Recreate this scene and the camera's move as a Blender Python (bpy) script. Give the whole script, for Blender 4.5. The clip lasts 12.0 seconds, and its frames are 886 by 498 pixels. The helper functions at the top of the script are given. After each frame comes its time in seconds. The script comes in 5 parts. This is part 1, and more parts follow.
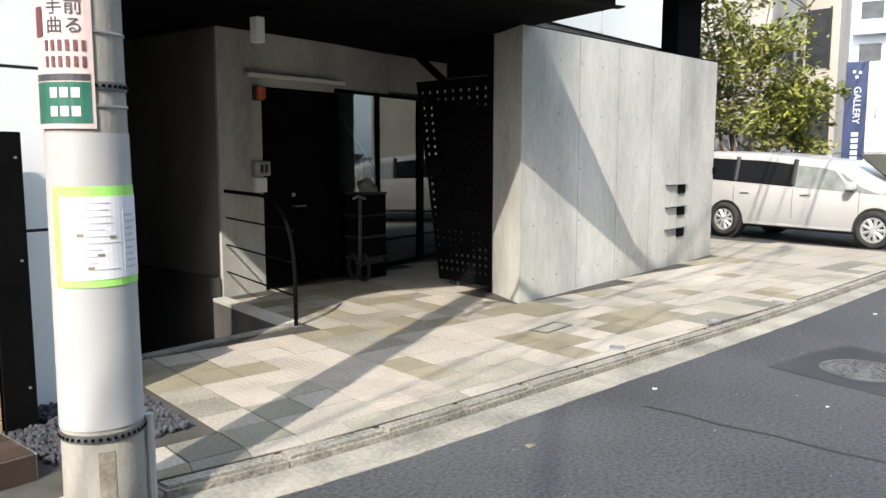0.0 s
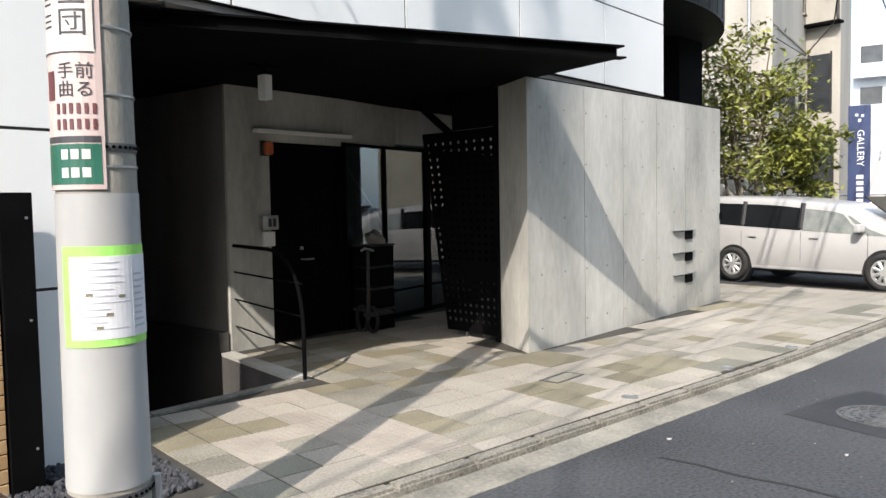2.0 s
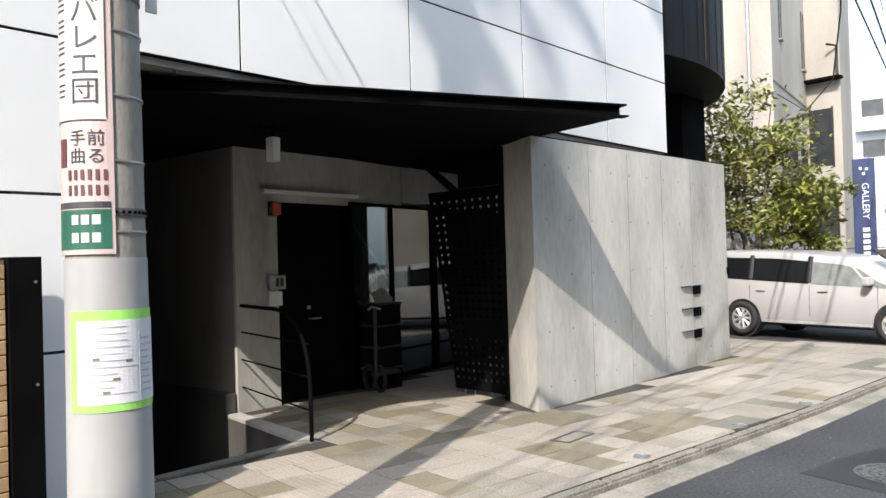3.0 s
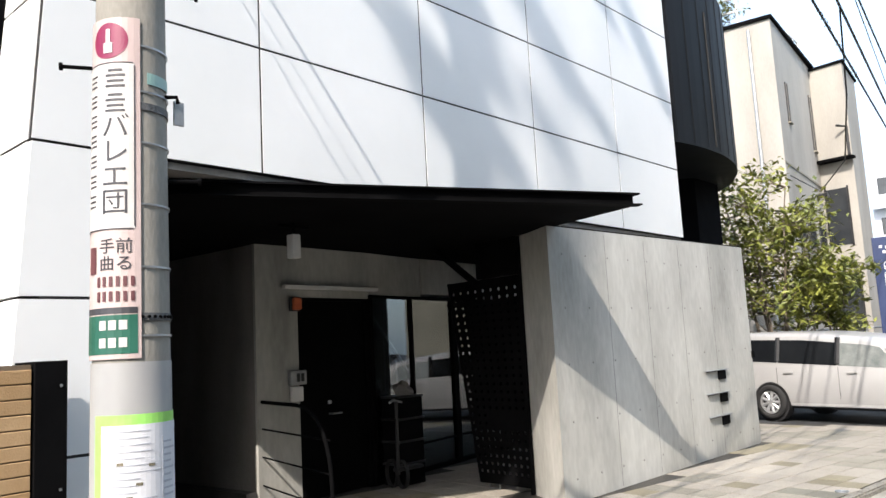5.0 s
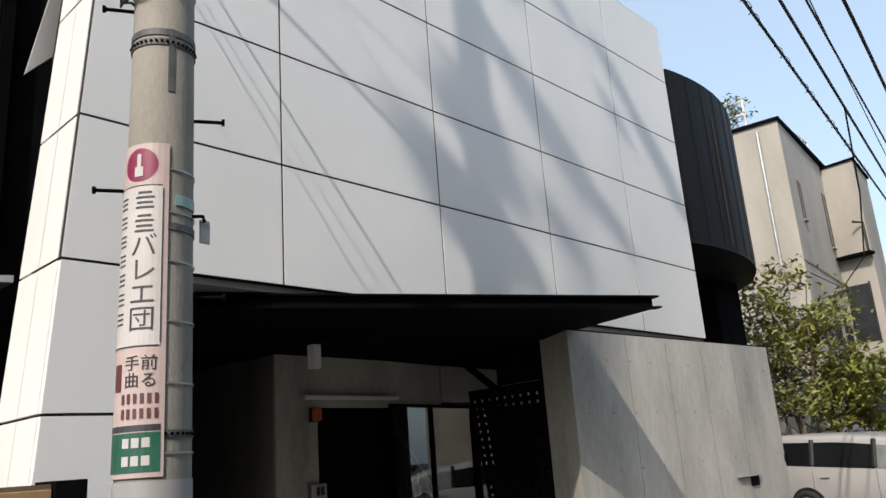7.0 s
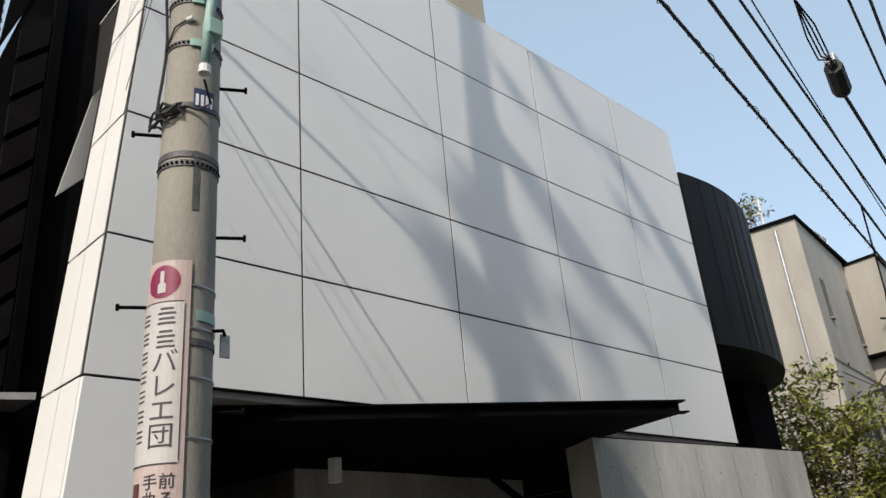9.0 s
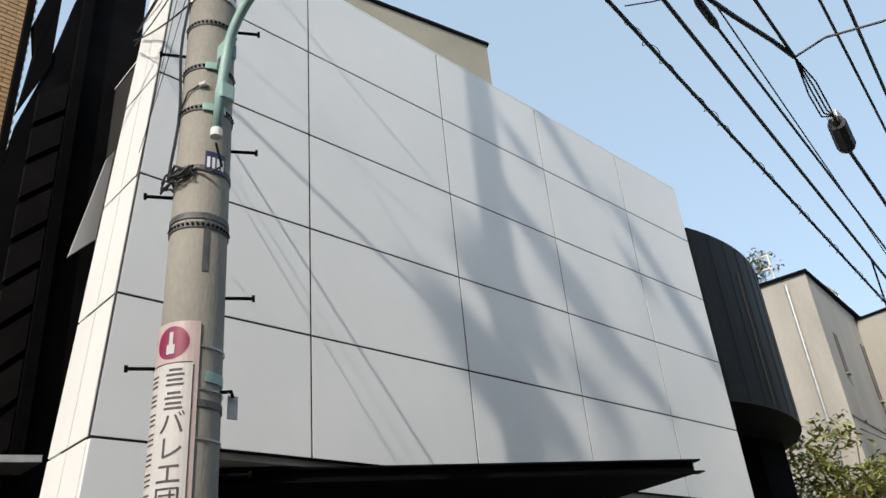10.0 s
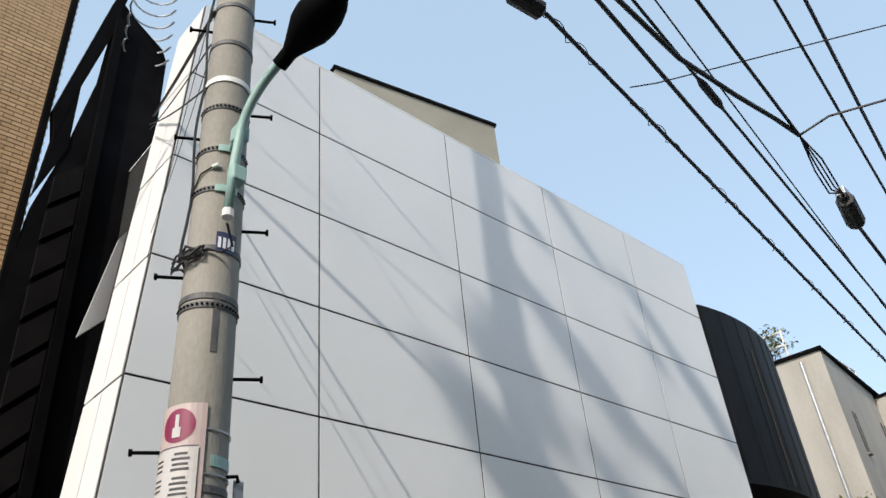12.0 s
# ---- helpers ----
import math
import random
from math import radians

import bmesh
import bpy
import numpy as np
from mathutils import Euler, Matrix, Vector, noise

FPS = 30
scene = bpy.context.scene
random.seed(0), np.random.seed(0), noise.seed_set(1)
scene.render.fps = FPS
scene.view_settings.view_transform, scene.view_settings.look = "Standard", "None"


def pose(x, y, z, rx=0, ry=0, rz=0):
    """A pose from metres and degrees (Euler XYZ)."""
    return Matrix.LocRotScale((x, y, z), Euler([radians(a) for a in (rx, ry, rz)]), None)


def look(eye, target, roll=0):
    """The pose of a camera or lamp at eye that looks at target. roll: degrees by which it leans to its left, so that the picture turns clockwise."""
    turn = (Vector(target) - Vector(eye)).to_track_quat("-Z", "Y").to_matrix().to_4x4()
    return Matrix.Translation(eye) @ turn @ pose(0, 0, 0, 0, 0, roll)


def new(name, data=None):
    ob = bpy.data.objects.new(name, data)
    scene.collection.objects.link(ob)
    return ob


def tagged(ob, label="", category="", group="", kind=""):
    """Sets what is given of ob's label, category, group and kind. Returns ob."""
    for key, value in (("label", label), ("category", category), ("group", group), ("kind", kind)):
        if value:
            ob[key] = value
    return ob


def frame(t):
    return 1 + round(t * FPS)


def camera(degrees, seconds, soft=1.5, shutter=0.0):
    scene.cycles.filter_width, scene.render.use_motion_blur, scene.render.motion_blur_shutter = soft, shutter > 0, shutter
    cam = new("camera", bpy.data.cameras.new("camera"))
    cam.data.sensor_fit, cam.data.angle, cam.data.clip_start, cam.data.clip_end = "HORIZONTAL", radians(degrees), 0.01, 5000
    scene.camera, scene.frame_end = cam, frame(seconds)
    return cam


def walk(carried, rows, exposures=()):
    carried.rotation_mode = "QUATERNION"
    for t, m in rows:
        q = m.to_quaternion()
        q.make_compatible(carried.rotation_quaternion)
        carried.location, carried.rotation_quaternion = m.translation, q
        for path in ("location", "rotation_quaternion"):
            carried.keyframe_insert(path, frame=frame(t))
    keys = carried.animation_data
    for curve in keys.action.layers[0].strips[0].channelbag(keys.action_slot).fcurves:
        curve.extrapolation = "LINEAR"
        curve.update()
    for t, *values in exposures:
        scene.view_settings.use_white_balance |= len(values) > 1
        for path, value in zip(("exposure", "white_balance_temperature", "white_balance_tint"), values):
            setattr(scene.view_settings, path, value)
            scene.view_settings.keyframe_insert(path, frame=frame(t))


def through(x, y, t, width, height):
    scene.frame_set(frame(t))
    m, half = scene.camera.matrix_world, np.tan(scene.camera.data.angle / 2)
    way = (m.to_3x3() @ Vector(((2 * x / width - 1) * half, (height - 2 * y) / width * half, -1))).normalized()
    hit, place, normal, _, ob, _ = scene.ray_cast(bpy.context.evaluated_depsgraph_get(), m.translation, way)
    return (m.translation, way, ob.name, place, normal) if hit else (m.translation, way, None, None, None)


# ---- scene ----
cam = camera(59.22, 12.0)
PATH = [
    (0, -0.0000, 0.0000, 1.5200, -49.996, -6.961, 0.021),
    (0.5, 0.0009, 0.0019, 1.5200, -49.925, -6.717, -0.164),
    (1, -0.0009, 0.0019, 1.5238, -49.802, -6.286, -0.424),
    (1.5, 0.0038, 0.0066, 1.5266, -49.653, -5.157, -0.725),
    (2, 0.0029, 0.0029, 1.5361, -49.445, -3.353, -1.064),
    (2.5, 0.0066, -0.0000, 1.5475, -49.205, -1.252, -1.371),
    (3, 0.0000, -0.0029, 1.5542, -49.025, 0.790, -1.671),
    (5, -0.0380, -0.0503, 1.5865, -47.849, 7.295, -3.066),
    (5.5, -0.0494, -0.0599, 1.5932, -47.597, 9.072, -3.341),
    (6, -0.0579, -0.0674, 1.5969, -47.370, 11.039, -3.620),
    (6.5, -0.0712, -0.0722, 1.6026, -47.190, 13.012, -3.895),
    (7, -0.0731, -0.0798, 1.6045, -46.943, 15.015, -4.160),
    (9, -0.0798, -0.1111, 1.6112, -45.980, 22.864, -5.204),
    (9.5, -0.0817, -0.1121, 1.6140, -45.830, 24.971, -5.394),
    (10, -0.0864, -0.1245, 1.6159, -45.686, 27.067, -5.511),
    (10.5, -0.0855, -0.1159, 1.6226, -45.606, 29.081, -5.650),
    (11, -0.0836, -0.1187, 1.6226, -45.556, 30.880, -5.740),
    (11.5, -0.0798, -0.1121, 1.6283, -45.566, 32.184, -5.761),
    (12, -0.0798, -0.1111, 1.6312, -45.572, 32.805, -5.750),
]


def ahead(x, y, z, yaw, pitch, roll):
    a, b = radians(yaw), radians(pitch)
    way = Vector((-math.sin(a) * math.cos(b), math.cos(a) * math.cos(b), math.sin(b)))
    return look((x, y, z), Vector((x, y, z)) + way, roll)


EXPOSURES = [(0.0, 1.0, 6650, 11), (0.5, 0.62, 6650, 11), (1.0, 0.6, 6650, 12), (2.0, 0.78, 6650, 12), (3.0, 0.8, 6650, 13), (5.0, 0.82, 6650, 13), (5.6, 0.64, 6650, 13), (6.0, 0.3, 6720, 13), (7.0, -0.04, 6900, 13), (9.0, -0.22, 6950, 12), (10.0, -0.12, 6850, 11), (12.0, -0.02, 6750, 11)]
walk(cam, [(t, ahead(*row)) for t, *row in PATH], EXPOSURES)

# ---- world and sun ----
SUN_EL, SUN_WAY = 41.0, (0.933, 0.358)
world = bpy.data.worlds.new("world")
scene.world = world
world.use_nodes = True
wn = world.node_tree.nodes
sky = wn.new("ShaderNodeTexSky")
sky.sky_type = "NISHITA"
sky.sun_disc = False
sky.sun_elevation = radians(SUN_EL)
sky.sun_rotation = math.atan2(-SUN_WAY[0], -SUN_WAY[1])
sky.dust_density = 2.5
haze = wn.new("ShaderNodeMix")
haze.data_type, haze.blend_type = "RGBA", "ADD"
haze.inputs[0].default_value = 1.0
haze.inputs[7].default_value = (2.65, 3.6, 4.4, 1)
world.node_tree.links.new(sky.outputs[0], haze.inputs[6])
world.node_tree.links.new(haze.outputs[2], wn["Background"].inputs[0])
wn["Background"].inputs[1].default_value = 0.136
sun = new("sun", bpy.data.lights.new("sun", "SUN"))
sun.data.energy, sun.data.angle, sun.data.color = 3.75, radians(0.55), (1.0, 0.94, 0.85)
down = Vector((SUN_WAY[0] * math.cos(radians(SUN_EL)), SUN_WAY[1] * math.cos(radians(SUN_EL)), -math.sin(radians(SUN_EL))))
sun.matrix_world = look((-20, -10, 30), Vector((-20, -10, 30)) + down)


# ---- materials ----
def surface(name, low, high, scale=3.0, rough=0.7, bump=0.1, metal=0.0, fine=60.0, stretch=(1, 1, 1), grain=0.25, spec=0.5, vary=0.0, rough_var=0.1, island=0.0):
    """Colour between low and high by broad stains and fine grain in world space, with relief."""
    m = bpy.data.materials.new(name)
    m.use_nodes = True
    n, ln = m.node_tree.nodes, m.node_tree.links
    b = n["Principled BSDF"]
    geo = n.new("ShaderNodeNewGeometry")
    mp = n.new("ShaderNodeMapping")
    mp.inputs["Scale"].default_value = stretch
    ln.new(geo.outputs["Position"], mp.inputs["Vector"])
    big, small = n.new("ShaderNodeTexNoise"), n.new("ShaderNodeTexNoise")
    for node, s, d in ((big, scale, 5.0), (small, fine, 3.0)):
        node.inputs["Scale"].default_value = s
        node.inputs["Detail"].default_value = d
        ln.new(mp.outputs[0], node.inputs["Vector"])
    add = n.new("ShaderNodeMath")
    add.operation = "MULTIPLY_ADD"
    ln.new(small.outputs[0], add.inputs[0])
    add.inputs[1].default_value = grain
    ln.new(big.outputs[0], add.inputs[2])
    last = add.outputs[0]
    if vary:
        info = n.new("ShaderNodeObjectInfo")
        var = n.new("ShaderNodeMath")
        var.operation = "MULTIPLY_ADD"
        ln.new(info.outputs["Random"], var.inputs[0])
        var.inputs[1].default_value = vary
        ln.new(last, var.inputs[2])
        last = var.outputs[0]
    if island:
        isl = n.new("ShaderNodeMath")
        isl.operation = "MULTIPLY_ADD"
        ln.new(geo.outputs["Random Per Island"], isl.inputs[0])
        isl.inputs[1].default_value = island
        ln.new(last, isl.inputs[2])
        last = isl.outputs[0]
        vary = island
    ramp = n.new("ShaderNodeMapRange")
    ramp.inputs["From Min"].default_value = 0.3 + grain * 0.35
    ramp.inputs["From Max"].default_value = 0.7 + grain * 0.65 + vary
    ln.new(last, ramp.inputs["Value"])
    mix = n.new("ShaderNodeMix")
    mix.data_type = "RGBA"
    mix.inputs[6].default_value, mix.inputs[7].default_value = (*low, 1), (*high, 1)
    ln.new(ramp.outputs[0], mix.inputs[0])
    ln.new(mix.outputs[2], b.inputs["Base Color"])
    b.inputs["Metallic"].default_value = metal
    b.inputs["Specular IOR Level"].default_value = spec
    rr = n.new("ShaderNodeMapRange")
    rr.inputs["To Min"].default_value, rr.inputs["To Max"].default_value = max(0.02, rough - rough_var), min(1, rough + rough_var)
    ln.new(big.outputs[0], rr.inputs["Value"])
    ln.new(rr.outputs[0], b.inputs["Roughness"])
    if bump:
        bp = n.new("ShaderNodeBump")
        bp.inputs["Strength"].default_value = bump
        bp.inputs["Distance"].default_value = 0.01
        ln.new(small.outputs[0], bp.inputs["Height"])
        ln.new(bp.outputs[0], b.inputs["Normal"])
    return m


def glass(name, tint, rough=0.0, through=1.0):
    m = bpy.data.materials.new(name)
    m.use_nodes = True
    b = m.node_tree.nodes["Principled BSDF"]
    b.inputs["Base Color"].default_value = (*tint, 1)
    b.inputs["Roughness"].default_value = rough
    b.inputs["Transmission Weight"].default_value = through
    b.inputs["IOR"].default_value = 1.5
    return m


def coated(name, share):
    """Reflective coated glazing: part mirror, the rest lets light through."""
    m = bpy.data.materials.new(name)
    m.use_nodes = True
    n, ln = m.node_tree.nodes, m.node_tree.links
    mix, clear, gloss = n.new("ShaderNodeMixShader"), n.new("ShaderNodeBsdfTransparent"), n.new("ShaderNodeBsdfGlossy")
    clear.inputs[0].default_value = (0.45, 0.47, 0.48, 1)
    gloss.inputs[0].default_value = (0.8, 0.83, 0.85, 1)
    gloss.inputs["Roughness"].default_value = 0.01
    mix.inputs[0].default_value = share
    ln.new(clear.outputs[0], mix.inputs[1])
    ln.new(gloss.outputs[0], mix.inputs[2])
    ln.new(mix.outputs[0], n["Material Output"].inputs[0])
    return m


M = {
    "asphalt": surface("asphalt", (0.01, 0.011, 0.013), (0.07, 0.073, 0.079), 0.6, 0.85, 0.7, fine=42, grain=1.5),
    "patch": surface("asphalt_patch", (0.01, 0.0105, 0.0125), (0.03, 0.031, 0.035), 2.5, 0.8, 0.4, fine=130, grain=0.5),
    "gutter": surface("gutter_concrete", (0.1, 0.095, 0.083), (0.33, 0.31, 0.26), 2.0, 0.85, 0.4, fine=35, grain=0.5),
    "kerb": surface("kerb_stone", (0.08, 0.075, 0.065), (0.32, 0.3, 0.255), 4, 0.85, 0.9, fine=50, grain=1.4),
    "mortar": surface("paving_bed", (0.022, 0.02, 0.017), (0.06, 0.055, 0.046), 4, 0.9, 0.3),
    "concrete": surface("board_concrete", (0.29, 0.286, 0.26), (0.62, 0.612, 0.57), 1.0, 0.6, 0.12, fine=16, stretch=(1.2, 1.2, 0.4), grain=0.22, spec=0.4),
    # darker copy of the board concrete; recess shade is put into its colour
    "concrete_dark": surface("shaded_stained_concrete", (0.17, 0.16, 0.15), (0.29, 0.275, 0.255), 1.5, 0.75, 0.15, fine=40, stretch=(1.5, 1.5, 0.5), grain=0.3),
    "panel": surface("white_panel", (0.72, 0.74, 0.74), (0.82, 0.83, 0.83), 0.5, 0.4, 0.0, fine=9, grain=0.1, vary=0.05),
    "seam": surface("panel_joint", (0.006, 0.006, 0.006), (0.016, 0.016, 0.016), 4, 0.8, 0.1),
    "black_steel": surface("black_paint_steel", (0.0018, 0.0018, 0.002), (0.005, 0.005, 0.0055), 3, 0.8, 0.05, metal=0.0, fine=50, spec=0.04),
    # near-black: on ceiling and hall walls it also carries the recess shade
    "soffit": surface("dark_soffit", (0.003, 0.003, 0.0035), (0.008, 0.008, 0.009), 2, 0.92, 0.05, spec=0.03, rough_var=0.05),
    "grey_steel": surface("galvanised_steel", (0.3, 0.31, 0.32), (0.48, 0.49, 0.5), 6, 0.45, 0.1, metal=0.8, fine=50),
    "pole": surface("weathered_pole_concrete", (0.2, 0.19, 0.165), (0.36, 0.34, 0.3), 2.2, 0.8, 0.25, fine=70, stretch=(1, 1, 0.35), grain=0.35),
    "pole_sleeve": surface("grey_sheet_wrap", (0.3, 0.3, 0.3), (0.4, 0.405, 0.4), 2.5, 0.5, 0.1, fine=12, stretch=(1, 1, 0.4)),
    "mint": surface("mint_paint", (0.24, 0.4, 0.37), (0.36, 0.53, 0.49), 6, 0.5, 0.1),
    "green_tape": surface("green_tape", (0.25, 0.62, 0.1), (0.36, 0.75, 0.18), 8, 0.5, 0.05, fine=30),
    "paper": surface("paper", (0.58, 0.59, 0.62), (0.66, 0.67, 0.7), 8, 0.6, 0.03),
    "ad_ink": surface("dark_red_ink", (0.09, 0.03, 0.035), (0.14, 0.05, 0.055), 5, 0.5, 0.0),
    "ink": surface("ink", (0.03, 0.03, 0.035), (0.06, 0.06, 0.07), 5, 0.5, 0.0),
    "pale_ink": surface("pale_ink", (0.35, 0.37, 0.42), (0.45, 0.47, 0.52), 5, 0.5, 0.0),
    "ad_pink": surface("faded_pink_sign", (0.47, 0.37, 0.355), (0.55, 0.45, 0.43), 2, 0.4, 0.0, fine=20),
    "ad_white": surface("sign_white", (0.5, 0.48, 0.46), (0.58, 0.56, 0.55), 3, 0.4, 0.0),
    "ad_red": surface("sign_crimson", (0.2, 0.012, 0.055), (0.28, 0.025, 0.085), 3, 0.4, 0.0),
    "ad_green": surface("sign_green", (0.012, 0.09, 0.06), (0.03, 0.14, 0.1), 4, 0.4, 0.0),
    "blue": surface("sign_blue", (0.018, 0.032, 0.095), (0.03, 0.052, 0.14), 2, 0.45, 0.0),
    "plate_blue": surface("plate_navy", (0.02, 0.025, 0.08), (0.03, 0.04, 0.11), 2, 0.4, 0.0),
    "sign_text": surface("sign_lettering", (0.7, 0.74, 0.8), (0.8, 0.83, 0.87), 2, 0.5, 0.0),
    "cream": surface("cream_render", (0.31, 0.293, 0.26), (0.45, 0.427, 0.385), 0.9, 0.85, 0.15, fine=25, stretch=(1, 1, 0.35)),
    "cream_dark": surface("concrete_parapet", (0.24, 0.225, 0.18), (0.35, 0.33, 0.27), 0.9, 0.85, 0.15, fine=25),
    "tower": surface("far_white_render", (0.6, 0.62, 0.65), (0.72, 0.74, 0.77), 0.3, 0.8, 0.0),
    "black_clad": surface("black_cladding", (0.004, 0.005, 0.0065), (0.01, 0.0115, 0.014), 0.8, 0.55, 0.03, fine=14, stretch=(3, 3, 0.2), metal=0.0, spec=0.1),
    "brick": surface("beige_brick_tile", (0.36, 0.22, 0.1), (0.55, 0.37, 0.2), 5, 0.6, 0.25, fine=90, grain=0.4, vary=0.4),
    "joint": surface("tile_joint", (0.12, 0.09, 0.06), (0.2, 0.15, 0.1), 5, 0.9, 0.2),
    "brown_tile": surface("brown_tile", (0.03, 0.02, 0.016), (0.075, 0.052, 0.042), 6, 0.4, 0.15, fine=40, vary=0.3),
    "cast_dark": surface("dark_louvre_sheet", (0.006, 0.0055, 0.0055), (0.013, 0.012, 0.012), 2, 0.85, 0.1, spec=0.03),
    "scuff": surface("brown_scuff", (0.07, 0.058, 0.042), (0.26, 0.235, 0.19), 9, 0.85, 0.3, fine=40, grain=0.7),
    # concrete of the light well; the shade down there is put into this colour
    "well_dark": surface("well_shade_concrete", (0.045, 0.043, 0.041), (0.11, 0.105, 0.1), 1.5, 0.85, 0.15, fine=40, stretch=(1.5, 1.5, 0.5), grain=0.3),
    "gravel": surface("dark_gravel", (0.012, 0.013, 0.016), (0.055, 0.058, 0.068), 14, 0.8, 0.2, fine=120),
    "soil": surface("dark_soil", (0.03, 0.028, 0.025), (0.07, 0.065, 0.06), 6, 0.95, 0.3),
    "car_paint": surface("pearl_white_paint", (0.36, 0.36, 0.36), (0.42, 0.42, 0.42), 1, 0.22, 0.0, spec=0.6, rough_var=0.05),
    "car_glass": surface("tinted_car_glass", (0.006, 0.007, 0.009), (0.016, 0.018, 0.02), 1.5, 0.06, 0.0, spec=0.22, rough_var=0.03),
    "clear_glass": surface("light_car_glass", (0.14, 0.16, 0.16), (0.28, 0.3, 0.29), 5, 0.08, 0.0, spec=0.8, rough_var=0.03),
    "rubber": surface("tyre_rubber", (0.012, 0.012, 0.013), (0.03, 0.03, 0.03), 6, 0.85, 0.2),
    "alloy": surface("wheel_silver", (0.5, 0.51, 0.52), (0.65, 0.66, 0.67), 4, 0.35, 0.0, metal=0.6),
    "trim": surface("black_plastic", (0.012, 0.012, 0.013), (0.03, 0.03, 0.032), 5, 0.5, 0.05),
    "bark": surface("grey_bark", (0.1, 0.08, 0.06), (0.22, 0.18, 0.14), 8, 0.9, 0.6, fine=60, stretch=(1, 1, 0.4)),
    "leaf": surface("sunlit_leaf", (0.035, 0.06, 0.012), (0.3, 0.31, 0.05), 1.3, 0.5, 0.0, fine=7, grain=0.5, island=0.45),
    "pane": coated("coated_pane", 0.13),
    "dark_pane": surface("dark_window", (0.02, 0.023, 0.027), (0.05, 0.055, 0.06), 1.5, 0.08, 0.0, spec=0.7, rough_var=0.03),
    "lamp_white": surface("lamp_cover", (0.7, 0.7, 0.68), (0.8, 0.8, 0.78), 5, 0.4, 0.0),
    "orange": surface("orange_lamp", (0.45, 0.08, 0.03), (0.6, 0.14, 0.05), 8, 0.4, 0.0),
    "cable": surface("cable_black", (0.01, 0.01, 0.011), (0.022, 0.022, 0.024), 5, 0.6, 0.0),
    "cast_iron": surface("cast_iron", (0.05, 0.052, 0.055), (0.14, 0.14, 0.14), 8, 0.55, 0.4, metal=0.3, fine=120),
    "tile_grey": surface("paving_grey", (0.1, 0.093, 0.075), (0.36, 0.335, 0.275), 2.6, 0.8, 0.6, fine=60, grain=1.6, vary=0.35),
    "tile_brown": surface("paving_ochre", (0.11, 0.096, 0.063), (0.28, 0.25, 0.175), 2.6, 0.8, 0.6, fine=60, grain=1.4, vary=0.5),
    "tile_green": surface("paving_slate", (0.08, 0.078, 0.062), (0.24, 0.232, 0.187), 2.6, 0.8, 0.6, fine=60, grain=1.4, vary=0.5),
    "tile_pale": surface("paving_pale", (0.2, 0.18, 0.15), (0.42, 0.385, 0.33), 0.9, 0.8, 0.4, fine=55, grain=1.5, vary=0.18),
    "mosaic": surface("paving_pink_mosaic", (0.24, 0.215, 0.185), (0.42, 0.38, 0.33), 3, 0.8, 0.2, fine=110, grain=0.4, vary=0.3),
}


# ---- building tools ----
def link(name, bm, material, smooth=False):
    me = bpy.data.meshes.new(name)
    bmesh.ops.recalc_face_normals(bm, faces=bm.faces)
    bm.to_mesh(me)
    bm.free()
    me.materials.append(material)
    if smooth:
        for p in me.polygons:
            p.use_smooth = True
    return new(name, me)


def part(name, bm, material, parent=None, label="", smooth=False):
    ob = link(name, bm, material, smooth)
    ob.parent = parent
    if label:
        tagged(ob, label)
    return ob


def thing(name, label, category, group="", kind="", at=(0, 0, 0)):
    ob = new(name)
    ob.location = at
    return tagged(ob, label, category, group, kind)


def box(bm, x0, y0, z0, x1, y1, z1, bevel=0.0, m=None):
    r = bmesh.ops.create_cube(bm, size=1, matrix=Matrix.Translation(((x0 + x1) / 2, (y0 + y1) / 2, (z0 + z1) / 2)) @ Matrix.Diagonal((abs(x1 - x0), abs(y1 - y0), abs(z1 - z0), 1)))
    vs = r["verts"]
    if bevel:
        es = list({e for v in vs for e in v.link_edges})
        out = bmesh.ops.bevel(bm, geom=es, offset=bevel, segments=2, affect="EDGES", profile=0.5)
        vs = list({v for f in out["faces"] for v in f.verts} | {v for v in vs if v.is_valid})
    if m is not None:
        bmesh.ops.transform(bm, matrix=m, verts=vs)
    return bm


def boxed(*a, **k):
    return box(bmesh.new(), *a, **k)


def prism(outline, z0, z1, bm=None, m=None):
    """An upright prism over a plan outline of (x, y); z0 and z1 may be lists."""
    bm = bm or bmesh.new()
    n = len(outline)
    lo = z0 if isinstance(z0, (list, tuple)) else [z0] * n
    hi = z1 if isinstance(z1, (list, tuple)) else [z1] * n
    a = [bm.verts.new((x, y, z)) for (x, y), z in zip(outline, lo)]
    b = [bm.verts.new((x, y, z)) for (x, y), z in zip(outline, hi)]
    bm.faces.new(a[::-1])
    bm.faces.new(b)
    for i in range(n):
        bm.faces.new((a[i], a[(i + 1) % n], b[(i + 1) % n], b[i]))
    if m is not None:
        bmesh.ops.transform(bm, matrix=m, verts=a + b)
    return bm


